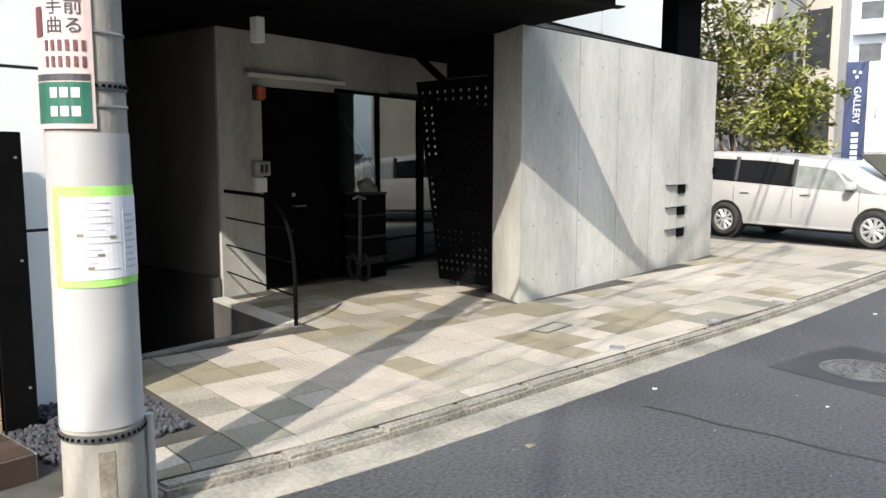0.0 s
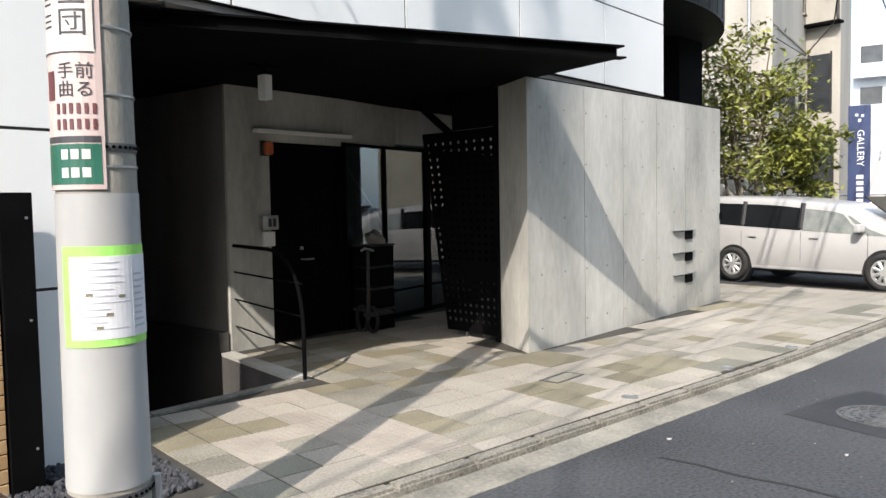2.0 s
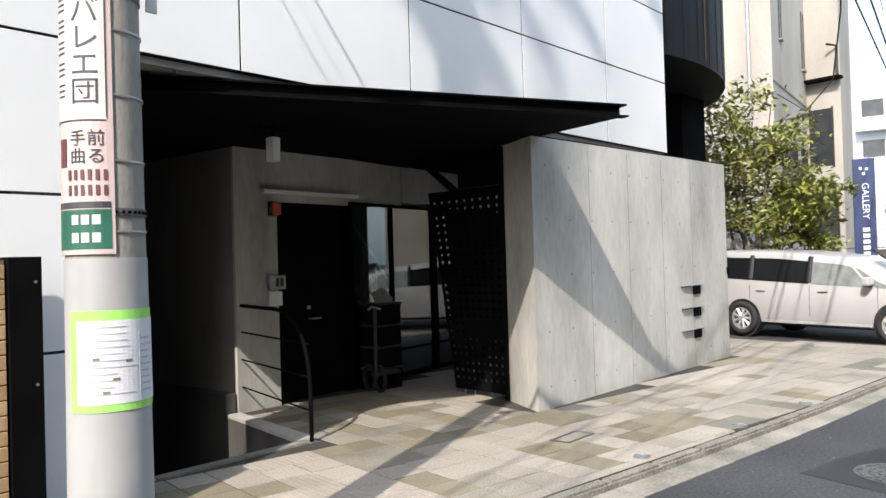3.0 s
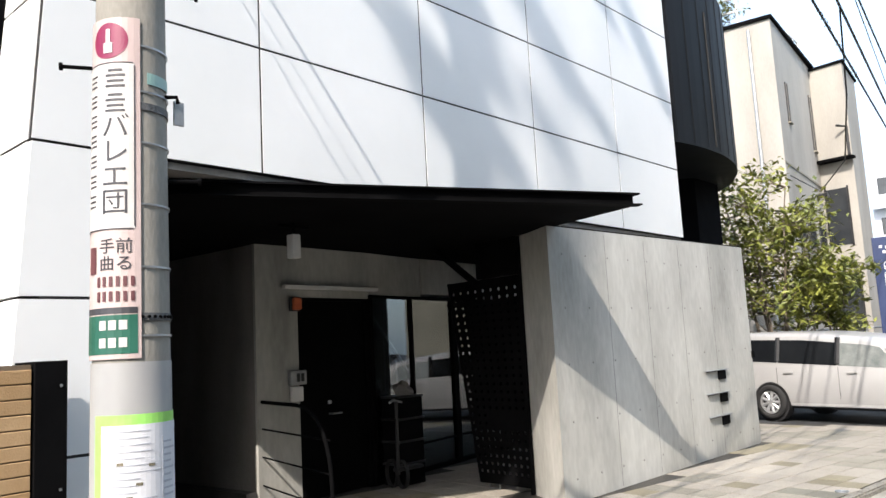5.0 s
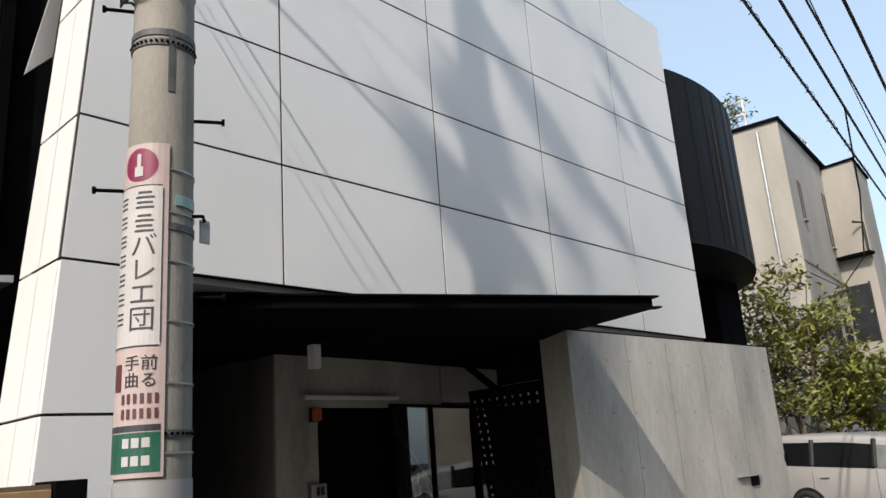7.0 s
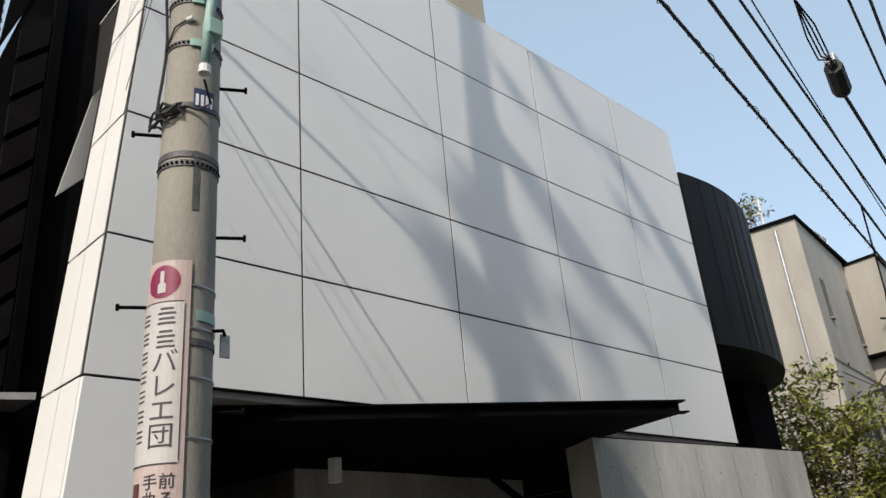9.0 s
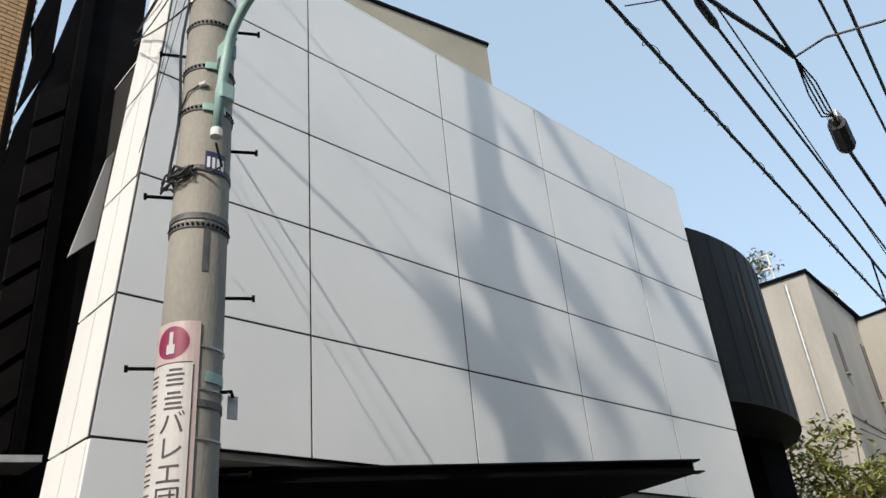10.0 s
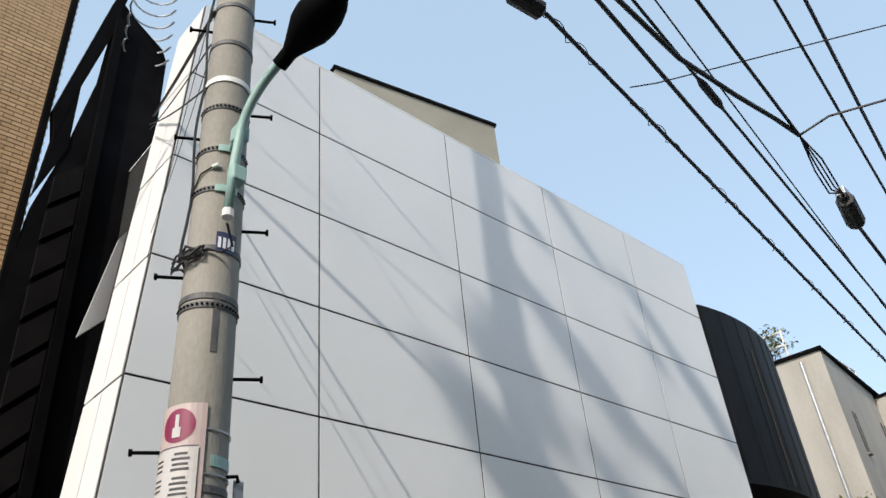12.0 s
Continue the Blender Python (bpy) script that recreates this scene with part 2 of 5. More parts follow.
def tube(points, radius, sides=8, bm=None, closed=True):
    """A round bar along points; radius may be a list."""
    bm = bm or bmesh.new()
    pts = [Vector(p) for p in points]
    rad = radius if isinstance(radius, (list, tuple)) else [radius] * len(pts)
    rings, up = [], None
    for i, p in enumerate(pts):
        d = (pts[min(i + 1, len(pts) - 1)] - pts[max(i - 1, 0)]).normalized()
        if up is None:
            up = d.orthogonal().normalized()
        up = (up - d * up.dot(d)).normalized()
        side = d.cross(up)
        rings.append([bm.verts.new(p + rad[i] * (up * math.cos(2 * math.pi * k / sides) + side * math.sin(2 * math.pi * k / sides))) for k in range(sides)])
    for a, b in zip(rings, rings[1:]):
        for k in range(sides):
            bm.faces.new((a[k], a[(k + 1) % sides], b[(k + 1) % sides], b[k]))
    if closed:
        bm.faces.new(rings[0][::-1])
        bm.faces.new(rings[-1])
    return bm


def arc_sheet(cx, cy, r, a0, a1, z0, z1, thick, steps=14, bm=None, rz=None):
    """A bent sheet round an upright axis, from angle a0 to a1 in degrees; rz gives the radius by height."""
    bm = bm or bmesh.new()
    cols = []
    for i in range(steps + 1):
        a = radians(a0 + (a1 - a0) * i / steps)
        c, s = math.cos(a), math.sin(a)
        row = []
        for z, dr in ((z0, 0), (z1, 0), (z1, thick), (z0, thick)):
            rr = (rz(z) if rz else r) + dr
            row.append(bm.verts.new((cx + rr * c, cy + rr * s, z)))
        cols.append(row)
    for a, b in zip(cols, cols[1:]):
        for k in range(4):
            bm.faces.new((a[k], a[(k + 1) % 4], b[(k + 1) % 4], b[k]))
    bm.faces.new(cols[0])
    bm.faces.new(cols[-1][::-1])
    return bm


def smooth01(v):
    v = min(1, max(0, v))
    return v * v * (3 - 2 * v)


# ---- ground ----
KERB = [(-30, 6.6), (1.0, 3.36), (1.74, 3.18), (2.6, 2.97), (3.46, 2.84), (4.56, 2.71), (6.0, 2.52), (8.07, 2.27), (11.0, 2.0), (14.0, 1.72), (14.6, 1.5)]
ROAD_Z = -0.07


def kerb_y(x):
    for (xa, ya), (xb, yb) in zip(KERB, KERB[1:]):
        if x <= xb:
            return ya + (yb - ya) * (x - xa) / (xb - xa)
    return KERB[-1][1]


ground = part("ground", prism([(-900, -900), (900, -900), (900, 900), (-900, 900)], -3.2, -3.15), M["soil"])
tagged(ground, "dark earth under the street and the buildings", "ground", kind="structure")
road = bmesh.new()
line = [(x, kerb_y(x) - 0.02) for x in (-30, 1, 1.74, 2.6, 3.46, 4.56, 6, 8.07, 11, 14)] + [(14.1, 5.0), (14.1, 40)]
prism(line + [(300, 40), (300, -300), (-300, -300), (-300, 6.6)], -0.6, ROAD_Z, road)
road = tagged(part("road", road, M["asphalt"]), "grey worn asphalt road with a darker repair patch", "road", kind="structure")
yard = bmesh.new()
prism([(-300, 6.6), (-30, 6.58), (0.5, kerb_y(0.5) - 0.02), (0.5, 20), (14.1, 20), (14.1, 40), (300, 40), (300, 300), (-300, 300)], -0.6, -0.08, yard)
tagged(part("ground_behind_houses", yard, M["mortar"]), "bare grey ground between the houses", "ground", kind="structure")
# pavement bed, with the opening of the basement stair left free
PIT = (2.93, 5.46, 4.36, 8.2)
bed = bmesh.new()
front = [(x, kerb_y(x) + 0.12) for x in (0.5, 1.74, 2.6, 3.46, 4.56, 6, 8.07, 11, 14)]
prism(front + [(14.1, PIT[1]), (0.5, PIT[1])], -0.6, -0.0055, bed)
prism([(4.44, PIT[1]), (14.1, PIT[1]), (14.1, 20), (4.95, 20), (4.95, 9.6), (4.76, 7.1)], -0.6, -0.0055, bed)
prism([(0.5, PIT[1]), (PIT[0], PIT[1]), (PIT[0], 20), (0.5, 20)], -0.6, -0.0055, bed)
pavement = tagged(part("pavement", bed, M["mortar"]), "pavement of mixed grey and ochre stone slabs", "pavement", kind="structure")
# kerb stones with a low worn step, and the pale concrete gutter strip
kerb = tagged(new("kerb"), "low worn grey stone kerb along the road", "kerb", kind="structure")
x = 0.6
rng = random.Random(4)
while x < 13.9:
    x2 = min(x + 0.6, 13.99)
    a, b = kerb_y(x), kerb_y(x2 - 0.008)
    bm = prism([(x, a), (x2 - 0.008, b), (x2 - 0.008, b + 0.118), (x, a + 0.118)], -0.3, [rng.uniform(-0.006, 0.002) for k in range(4)])
    top = [e for e in bm.edges if all(v.co.z > -0.1 for v in e.verts)]
    bmesh.ops.bevel(bm, geom=top, offset=0.018, segments=2, affect="EDGES")
    part("kerb_stone", bm, M["kerb"], kerb)
    x = x2
gutter = tagged(new("gutter"), "pale concrete gutter strip beside the kerb", "gutter", kind="structure")
x = 0.6
while x < 13.9:
    x2 = min(x + 0.6, 13.99)
    w = 0.27 - 0.008 * x
    part("gutter_slab", prism([(x, kerb_y(x) - w), (x2 - 0.006, kerb_y(x2) - w), (x2 - 0.006, kerb_y(x2) - 0.003), (x, kerb_y(x) - 0.003)], -0.3, [ROAD_Z + 0.004, ROAD_Z + 0.004, ROAD_Z + 0.014, ROAD_Z + 0.014]), M["gutter"], gutter)
    x = x2
part("repair_patch", prism([(5.62, 0.75), (6.75, 0.6), (7.05, 1.5), (6.72, 1.63), (5.95, 1.8)], -0.2, ROAD_Z + 0.004), M["patch"], road, "darker smooth asphalt patch")
crack = bmesh.new()
pts = [(4.49, 2.1), (4.5, 1.85), (4.46, 1.6), (4.48, 1.3), (4.44, 1.0), (4.45, 0.72), (4.4, 0.2)]
for (xa, ya), (xb, yb) in zip(pts, pts[1:]):
    prism([(xa - 0.013, ya), (xb - 0.013, yb), (xb + 0.013, yb), (xa + 0.013, ya)], ROAD_Z - 0.05, ROAD_Z + 0.003, crack)
part("road_joint", crack, M["seam"], road, "dark crack in the asphalt")


def cover(name, label, x, y, z, r, material, rings):
    t = thing(name, label, "cover", at=(x, y, z))
    part("rim", arc_sheet(0, 0, r * 0.92, 0, 360, -0.04, 0.008, r * 0.08, 32), material, t)
    bm = bmesh.new()
    bmesh.ops.create_cone(bm, cap_ends=True, segments=32, radius1=r * 0.91, radius2=r * 0.91, depth=0.04, matrix=Matrix.Translation((0, 0, -0.017)))
    part("lid", bm, material, t)
    for k in range(rings):
        rr = r * (0.2 + 0.62 * k / max(1, rings - 1))
        n = max(6, int(rr * 2 * math.pi / (r * 0.24)))
        for i in range(n):
            if n <= 60:
                a0 = 360 * i / n
                part("stud", arc_sheet(0, 0, rr, a0, a0 + 200 / n, 0.002, 0.012, r * 0.07, 2), material, t)
    return t


cover("manhole_cover", "round cast iron manhole cover with raised studs in the road", 6.28, 1.22, ROAD_Z + 0.004, 0.3, M["cast_iron"], 4)
for vx, vy in ((5.49, 2.81), (6.96, 2.6), (8.31, 2.44)):
    cover("valve_cover", "small round metal valve cover in the pavement", vx, vy, 0.002, 0.065, M["grey_steel"], 0)
drain = thing("drain_cover", "small rectangular metal drain cover in the pavement", "cover", at=(5.55, 3.5, 0.002))
for k in range(2):
    part("frame", boxed(0, 0.17 * k, -0.01, 0.42, 0.02 + 0.17 * k, 0.006), M["cast_iron"], drain)
    part("frame", boxed(0.4 * k, 0.021, -0.01, 0.02 + 0.4 * k, 0.169, 0.006), M["cast_iron"], drain)
part("lid", boxed(0.022, 0.022, -0.01, 0.398, 0.168, 0.003), M["tile_grey"], drain)
rng = random.Random(31)
grit = bmesh.new()
for k in range(60):
    gx = rng.uniform(2.0, 9.0)
    gy = rng.uniform(-0.5, kerb_y(gx) - 0.3)
    w = rng.uniform(0.003, 0.008)
    a0 = rng.uniform(0, 6)
    prism([(gx + w * math.cos(a0 + q), gy + w * math.sin(a0 + q)) for q in (0, 1.3, 2.6, 4.4)], ROAD_Z - 0.002, ROAD_Z + w * 0.5, grit)
tagged(part("grit", grit, M["kerb"]), "pale grit and small litter scattered on the asphalt", "grit", kind="stuff")
for lx, ly, s in ((3.42, 2.26, 0.05), (4.85, 2.2, 0.03), (8.6, 1.6, 0.04), (5.2, 1.2, 0.02)):
    bm = prism([(lx, ly), (lx + s, ly - 0.2 * s), (lx + 1.1 * s, ly + 0.5 * s), (lx + 0.2 * s, ly + 0.6 * s)], ROAD_Z + 0.002, [ROAD_Z + 0.006, ROAD_Z + 0.012, ROAD_Z + 0.006, ROAD_Z + 0.015])
    tagged(part("fallen_leaf", bm, M["ad_white"] if s < 0.045 else M["tile_brown"]), "pale dry scrap of leaf lying on the asphalt", "leaf", "litter on the road")

# ---- concrete screen wall beside the entrance ----
WALL = [(6.52, 4.45), (11.55, 4.43), (11.55, 4.72), (6.93, 5.1), (6.9, 5.1)]
wall_screen = tagged(part("wall_screen", prism(WALL, -0.1, [2.78, 2.85, 2.85, 2.78, 2.78]), M["concrete"]), "fair-faced concrete screen wall with tie holes and streaks", "wall", kind="structure")
part("coping", prism([(6.7, 4.455), (11.545, 4.435), (11.545, 4.7), (6.95, 4.7)], [2.782, 2.852, 2.852, 2.782], [2.797, 2.867, 2.867, 2.797]), M["black_steel"], wall_screen, "thin black metal coping")
for zc in (0.22, 0.78, 1.36, 1.94, 2.5):
    for i in range(11):
        xh = 6.76 + 0.455 * i
        bm = bmesh.new()
        bmesh.ops.create_cone(bm, cap_ends=True, segments=10, radius1=0.011, radius2=0.010, depth=0.008, matrix=pose(xh, 4.449 - 0.004 * (xh - 6.52), zc, 90))
        part("tie_hole", bm, M["concrete_dark"], wall_screen)
for xj in (7.63, 8.53, 9.43, 10.33):
    yj = 4.449 - 0.004 * (xj - 6.52)
    part("board_joint", boxed(xj - 0.0025, yj - 0.001, 0.02, xj + 0.0025, yj + 0.01, 2.76), M["concrete_dark"], wall_screen)
for i, zs in enumerate((1.02, 0.72, 0.42)):
    slot = thing("letter_slot", "dark steel letter slot with a thin hood in the concrete wall", "letterbox", "letter slots", at=(10.02, 4.425, zs))
    part("hood", boxed(-0.12, -0.035, 0.085, 0.56, 0.02, 0.095), M["grey_steel"], slot)
    part("flap", boxed(0.28, -0.012, -0.04, 0.5, 0.02, 0.08, 0.004), M["black_steel"], slot)
    part("sill", boxed(-0.1, -0.008, 0.07, 0.2, 0.0, 0.084), M["trim"], slot)
plate = thing("name_plate", "small dark plate fixed to the wall edge", "plate", at=(11.56, 4.43, 1.27))
part("plate", boxed(-0.04, -0.02, -0.05, 0.04, 0.03, 0.05, 0.005), M["black_steel"], plate)

# ---- white panel-clad house ----
FY = 4.78
ROWS_Z = [2.962, 3.95, 4.938, 5.926, 6.915, 7.864]
COLS_X = [None, 3.325, 5.131, 6.902, 8.716, 10.393]


def corner_x(z):
    return 1.631 + 0.066 * (z - 2.2)


house = thing("white_house", "house clad in large white flat panels with dark joints", "building")
core = bmesh.new()
prism([(2.512, FY + 0.006), (10.38, FY + 0.006), (10.38, 10.68), (2.512, 10.68)], 2.97, 7.85, core)
part("backing_wall", core, M["seam"], house)
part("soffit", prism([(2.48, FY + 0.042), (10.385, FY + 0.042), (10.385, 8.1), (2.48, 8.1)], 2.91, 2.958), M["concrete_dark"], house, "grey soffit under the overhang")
G = 0.0095
for z0, z1 in zip(ROWS_Z, ROWS_Z[1:]):
    for c in range(5):
        xa0, xa1 = (corner_x(z0), corner_x(z1)) if c == 0 else (COLS_X[c], COLS_X[c])
        xb = COLS_X[c + 1]
        bm = bmesh.new()
        v = []
        for yy in (FY, FY + 0.04):
            v.append([bm.verts.new(p) for p in ((xa0 + G, yy, z0 + G), (xb - G, yy, z0 + G), (xb - G, yy, z1 - G), (xa1 + G, yy, z1 - G))])
        bm.faces.new(v[0]); bm.faces.new(v[1][::-1])
        for i in range(4):
            bm.faces.new((v[0][i], v[1][i], v[1][(i + 1) % 4], v[0][(i + 1) % 4]))
        part("wall_panel", bm, M["panel"], house)
# the white pier at the near corner runs down to the ground, its side faces lean back
PIER_Z = [-0.14, 1.071, 2.012] + ROWS_Z
for z0, z1 in zip(PIER_Z, PIER_Z[1:]):
    xa0, xa1 = corner_x(z0), corner_x(z1)
    if z1 <= 3.0:
        bm = bmesh.new()
        v = []
        for yy in (FY, FY + 0.04):
            v.append([bm.verts.new(p) for p in ((xa0 + G, yy, z0 + G), (2.47, yy, z0 + G), (2.47, yy, z1 - G), (xa1 + G, yy, z1 - G))])
        bm.faces.new(v[0]); bm.faces.new(v[1][::-1])
        for i in range(4):
            bm.faces.new((v[0][i], v[1][i], v[1][(i + 1) % 4], v[0][(i + 1) % 4]))
        part("wall_panel", bm, M["panel"], house)
    d0, d1 = 5.57 - 0.03 * z0, 5.57 - 0.03 * z1
    m0, m1 = (FY + d0) / 2, (FY + d1) / 2
    for ya0, ya1, yb0, yb1 in ((FY + 0.04, FY + 0.04, m0, m1), (m0 + 0.01, m1 + 0.01, d0, d1)):
        bm = bmesh.new()
        v = []
        for off in (0.0, 0.04):
            v.append([bm.verts.new(p) for p in ((xa0 + off, ya0, z0 + G), (xa0 + off, yb0, z0 + G), (xa1 + off, yb1, z1 - G), (xa1 + off, ya1, z1 - G))])
        bm.faces.new(v[0]); bm.faces.new(v[1][::-1])
        for i in range(4):
            bm.faces.new((v[0][i], v[1][i], v[1][(i + 1) % 4], v[0][(i + 1) % 4]))
        part("side_panel", bm, M["panel"], house)
pier = bmesh.new()
prism([(1.75, FY + 0.006), (2.46, FY + 0.006), (2.46, 5.37), (1.75, 5.37)], -0.2, 2.95, pier)
v = [[pier.verts.new((corner_x(z) + 0.006 if e == 0 else 2.52, yy, z)) for e, yy in ((0, FY + 0.006), (1, FY + 0.006), (1, 5.29), (0, 5.29))] for z in (2.97, 7.85)]
pier.faces.new(v[0]); pier.faces.new(v[1])
for i in range(4):
    pier.faces.new((v[0][i], v[0][(i + 1) % 4], v[1][(i + 1) % 4], v[1][i]))
part("pier_core", pier, M["seam"], house)
part("roof_edge", prism([(2.05, FY + 0.003), (10.38, FY + 0.003), (10.38, 10.6), (2.55, 10.6), (2.47, 5.28), (2.05, 5.28)], 7.866, 7.886), M["panel"], house)
part("roof_room", prism([(5.037, 6.829), (7.971, 6.256), (9.058, 9.823), (5.55, 10.25)], 7.85, 10.602), M["cream_dark"], house, "bare concrete room on the roof")
part("roof_room_edge", prism([(5.0, 6.803), (7.997, 6.22), (9.11, 9.866), (5.515, 10.29)], 10.603, 10.662), M["black_steel"], house, "thin dark roof edge")
# black drum at the far end of the house
drum = bmesh.new()
CX, CY, R = 11.453, 9.738, 5.057
arc = []
for i in range(41):
    a = radians(-101.4 + 100 * i / 40)
    arc.append((CX + R * math.cos(a), CY + R * math.sin(a)))
prism(arc + [(15.4, 15.4), (10.43, 15.4)], 4.382, 7.188, drum)
drum_ob = part("drum", drum, M["black_clad"], house, "black metal-clad curved upper storey")
for i in range(0, 40, 2):
    a = radians(-101.0 + 100 * i / 40)
    px, py = CX + (R + 0.004) * math.cos(a), CY + (R + 0.004) * math.sin(a)
    part("cladding_rib", tube([(px, py, 4.42), (px, py, 7.16)], 0.0055, 6), M["black_clad"], drum_ob)
px, py = CX + (R + 0.006) * math.cos(radians(-87.9)), CY + (R + 0.006) * math.sin(radians(-87.9))
part("slit", tube([(px, py, 4.47), (px, py, 6.66)], 0.016, 6), M["seam"], drum_ob, "dark upright slit")
under = bmesh.new()
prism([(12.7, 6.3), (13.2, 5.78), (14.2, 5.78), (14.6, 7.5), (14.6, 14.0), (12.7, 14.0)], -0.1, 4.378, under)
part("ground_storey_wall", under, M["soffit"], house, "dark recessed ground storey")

# ---- recessed entrance under the house ----
concrete_block = bmesh.new()
prism([(4.77, 7.05), (5.33, 7.06), (5.33, 7.3), (4.78, 8.2)], -3.0, 2.82, concrete_block)
entrance = tagged(part("wall_entrance", concrete_block, M["concrete"]), "raw concrete entrance wall with a dark steel door", "wall", kind="structure")
# side wall takes the darker concrete: its shade sits in the colour
part("side_wall", prism([(4.772, 7.054), (4.9, 7.2), (4.9, 9.6), (4.66, 9.6)], -3.0, 2.818), M["concrete_dark"], entrance, "concrete side wall with shade in its colour")
part("lintel", prism([(5.331, 7.062), (6.45, 7.12), (6.45, 7.35), (5.331, 7.3)], 2.25, 2.82), M["concrete"], entrance)
# lintel over the glazing, along its skewed line
GA, GB = Vector((6.45, 7.12)), Vector((9.7, 7.66))
GN = Vector((GB - GA)).normalized()
GP = Vector((-GN.y, GN.x))


def along(s, off=0.0):
    p = GA + GN * s + GP * off
    return (p.x, p.y)


part("glazing_lintel", prism([along(0.002), along(1.15), along(1.15, 0.25), along(0.002, 0.25)], 2.3, 2.82), M["concrete"], entrance)
part("glazing_lintel", prism([along(1.153, -0.02), along(4.92, -0.3), along(4.92, 0.25), along(1.153, 0.25)], 2.34, 2.82), M["concrete"], entrance)
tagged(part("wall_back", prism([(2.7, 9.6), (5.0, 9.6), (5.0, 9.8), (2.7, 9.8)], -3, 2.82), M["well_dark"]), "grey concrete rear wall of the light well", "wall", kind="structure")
# added to stop sun from the left reaching the concrete side wall
tagged(part("wall_left", prism([(2.55, 6.32), (2.74, 6.32), (2.74, 9.8), (2.55, 9.8)], -3, 2.82), M["well_dark"]), "grey concrete side wall added to keep sun out of the light well", "wall", kind="structure")
# hall walls: the dark of the room is put into their colour
tagged(part("wall_inner", prism([(5.0, 11.4), (11.6, 11.4), (11.6, 11.6), (5.0, 11.6)], -0.1, 2.82), M["soffit"]), "near-black wall that keeps the entrance hall dark", "wall", kind="structure")
tagged(part("wall_hall_side", prism([(11.3, 8.0), (11.5, 8.0), (11.5, 11.4), (11.3, 11.4)], -0.1, 2.82), M["soffit"]), "near-black side wall that keeps the hall dark", "wall", kind="structure")
ceiling = tagged(part("ceiling", prism([(2.48, 5.62), (10.2, 5.62), (10.2, 11.5), (2.48, 11.5)], 2.825, 2.905), M["soffit"]), "near-black ceiling of the entrance", "ceiling", kind="structure")

door_1 = tagged(new("door_1"), "closed black steel entrance door", "door", kind="structure")
part("leaf", prism([(5.39, 7.09), (6.37, 7.14), (6.37, 7.19), (5.39, 7.14)], 0.012, 2.21), M["black_steel"], door_1)
for q in ([(5.333, 7.066), (5.385, 7.068), (5.385, 7.2), (5.333, 7.2)], [(6.375, 7.118), (6.448, 7.122), (6.448, 7.25), (6.375, 7.25)]):
    part("jamb", prism(q, 0.0, 2.248), M["black_steel"], door_1)
part("head", prism([(5.386, 7.07), (6.374, 7.12), (6.374, 7.25), (5.386, 7.2)], 2.213, 2.248), M["black_steel"], door_1)
h = part("handle", tube([(5.78, 7.11, 0.92), (5.78, 7.05, 0.92), (5.92, 7.05, 0.92)], 0.011, 8), M["grey_steel"], door_1, "small steel lever handle")
part("lock", boxed(5.76, 7.085, 1.03, 5.8, 7.11, 1.07, 0.006), M["grey_steel"], door_1, "steel lock cylinder")
strip = thing("wall_light", "long thin pale strip light above the door", "lamp", at=(5.1, 7.03, 2.36))
part("cover", boxed(0, -0.07, -0.025, 1.45, 0.0, 0.02, 0.008, pose(0, 0, 0, 0, 0, 2.5)), M["lamp_white"], strip)
part("bracket", boxed(0.1, 0.0, -0.01, 1.3, 0.045, 0.01), M["grey_steel"], strip)
alarm = thing("alarm_lamp", "small orange alarm lamp beside the door head", "lamp", at=(5.27, 7.02, 2.17))
part("lens", boxed(-0.05, -0.07, -0.07, 0.05, 0.0, 0.07, 0.02), M["orange"], alarm)
part("base", boxed(-0.06, -0.01, -0.08, 0.06, 0.035, 0.08, 0.005), M["trim"], alarm)
phone = thing("intercom", "grey intercom box with two dark buttons on the wall", "intercom", at=(5.26, 7.045, 1.36))
part("body", boxed(-0.09, -0.06, -0.08, 0.12, 0.01, 0.08, 0.01), M["grey_steel"], phone)
for k in (0, 1):
    part("button", boxed(-0.02 + 0.06 * k, -0.068, -0.045, 0.02 + 0.06 * k, -0.055, 0.045, 0.004), M["trim"], phone)
part("cover", boxed(-0.07, -0.045, -0.26, 0.08, 0.01, -0.1, 0.008), M["lamp_white"], phone)

# ---- glazing of the entrance hall ----
window_1 = tagged(new("window_1"), "full-height black-framed glazing that mirrors the street", "window", kind="structure")
for s0, s1 in ((0.0, 0.05), (0.86, 0.9), (1.86, 1.98), (3.28, 3.33), (4.85, 4.9)):
    part("mullion", prism([along(s0, -0.03), along(s1, -0.03), along(s1, 0.05), along(s0, 0.05)], 0.0, 2.298), M["black_steel"], window_1)
for s0, s1 in ((0.052, 0.858), (0.902, 1.858), (1.982, 3.278), (3.332, 4.848)):
    for z0, z1 in ((0.0, 0.06), (2.26, 2.298), (0.36, 0.385)):
        part("rail", prism([along(s0, -0.02), along(s1, -0.02), along(s1, 0.04), along(s0, 0.04)], z0, z1), M["black_steel"], window_1)
    for z0, z1 in ((0.062, 0.358), (0.387, 2.258)):
        p = part("pane", prism([along(s0, 0.0), along(s1, 0.0), along(s1, 0.012), along(s0, 0.012)], z0, z1), M["pane"], window_1)
        p.visible_shadow = False
hall = thing("hall_stair", "dim grey concrete stair with a thin rail behind the glass", "staircase")
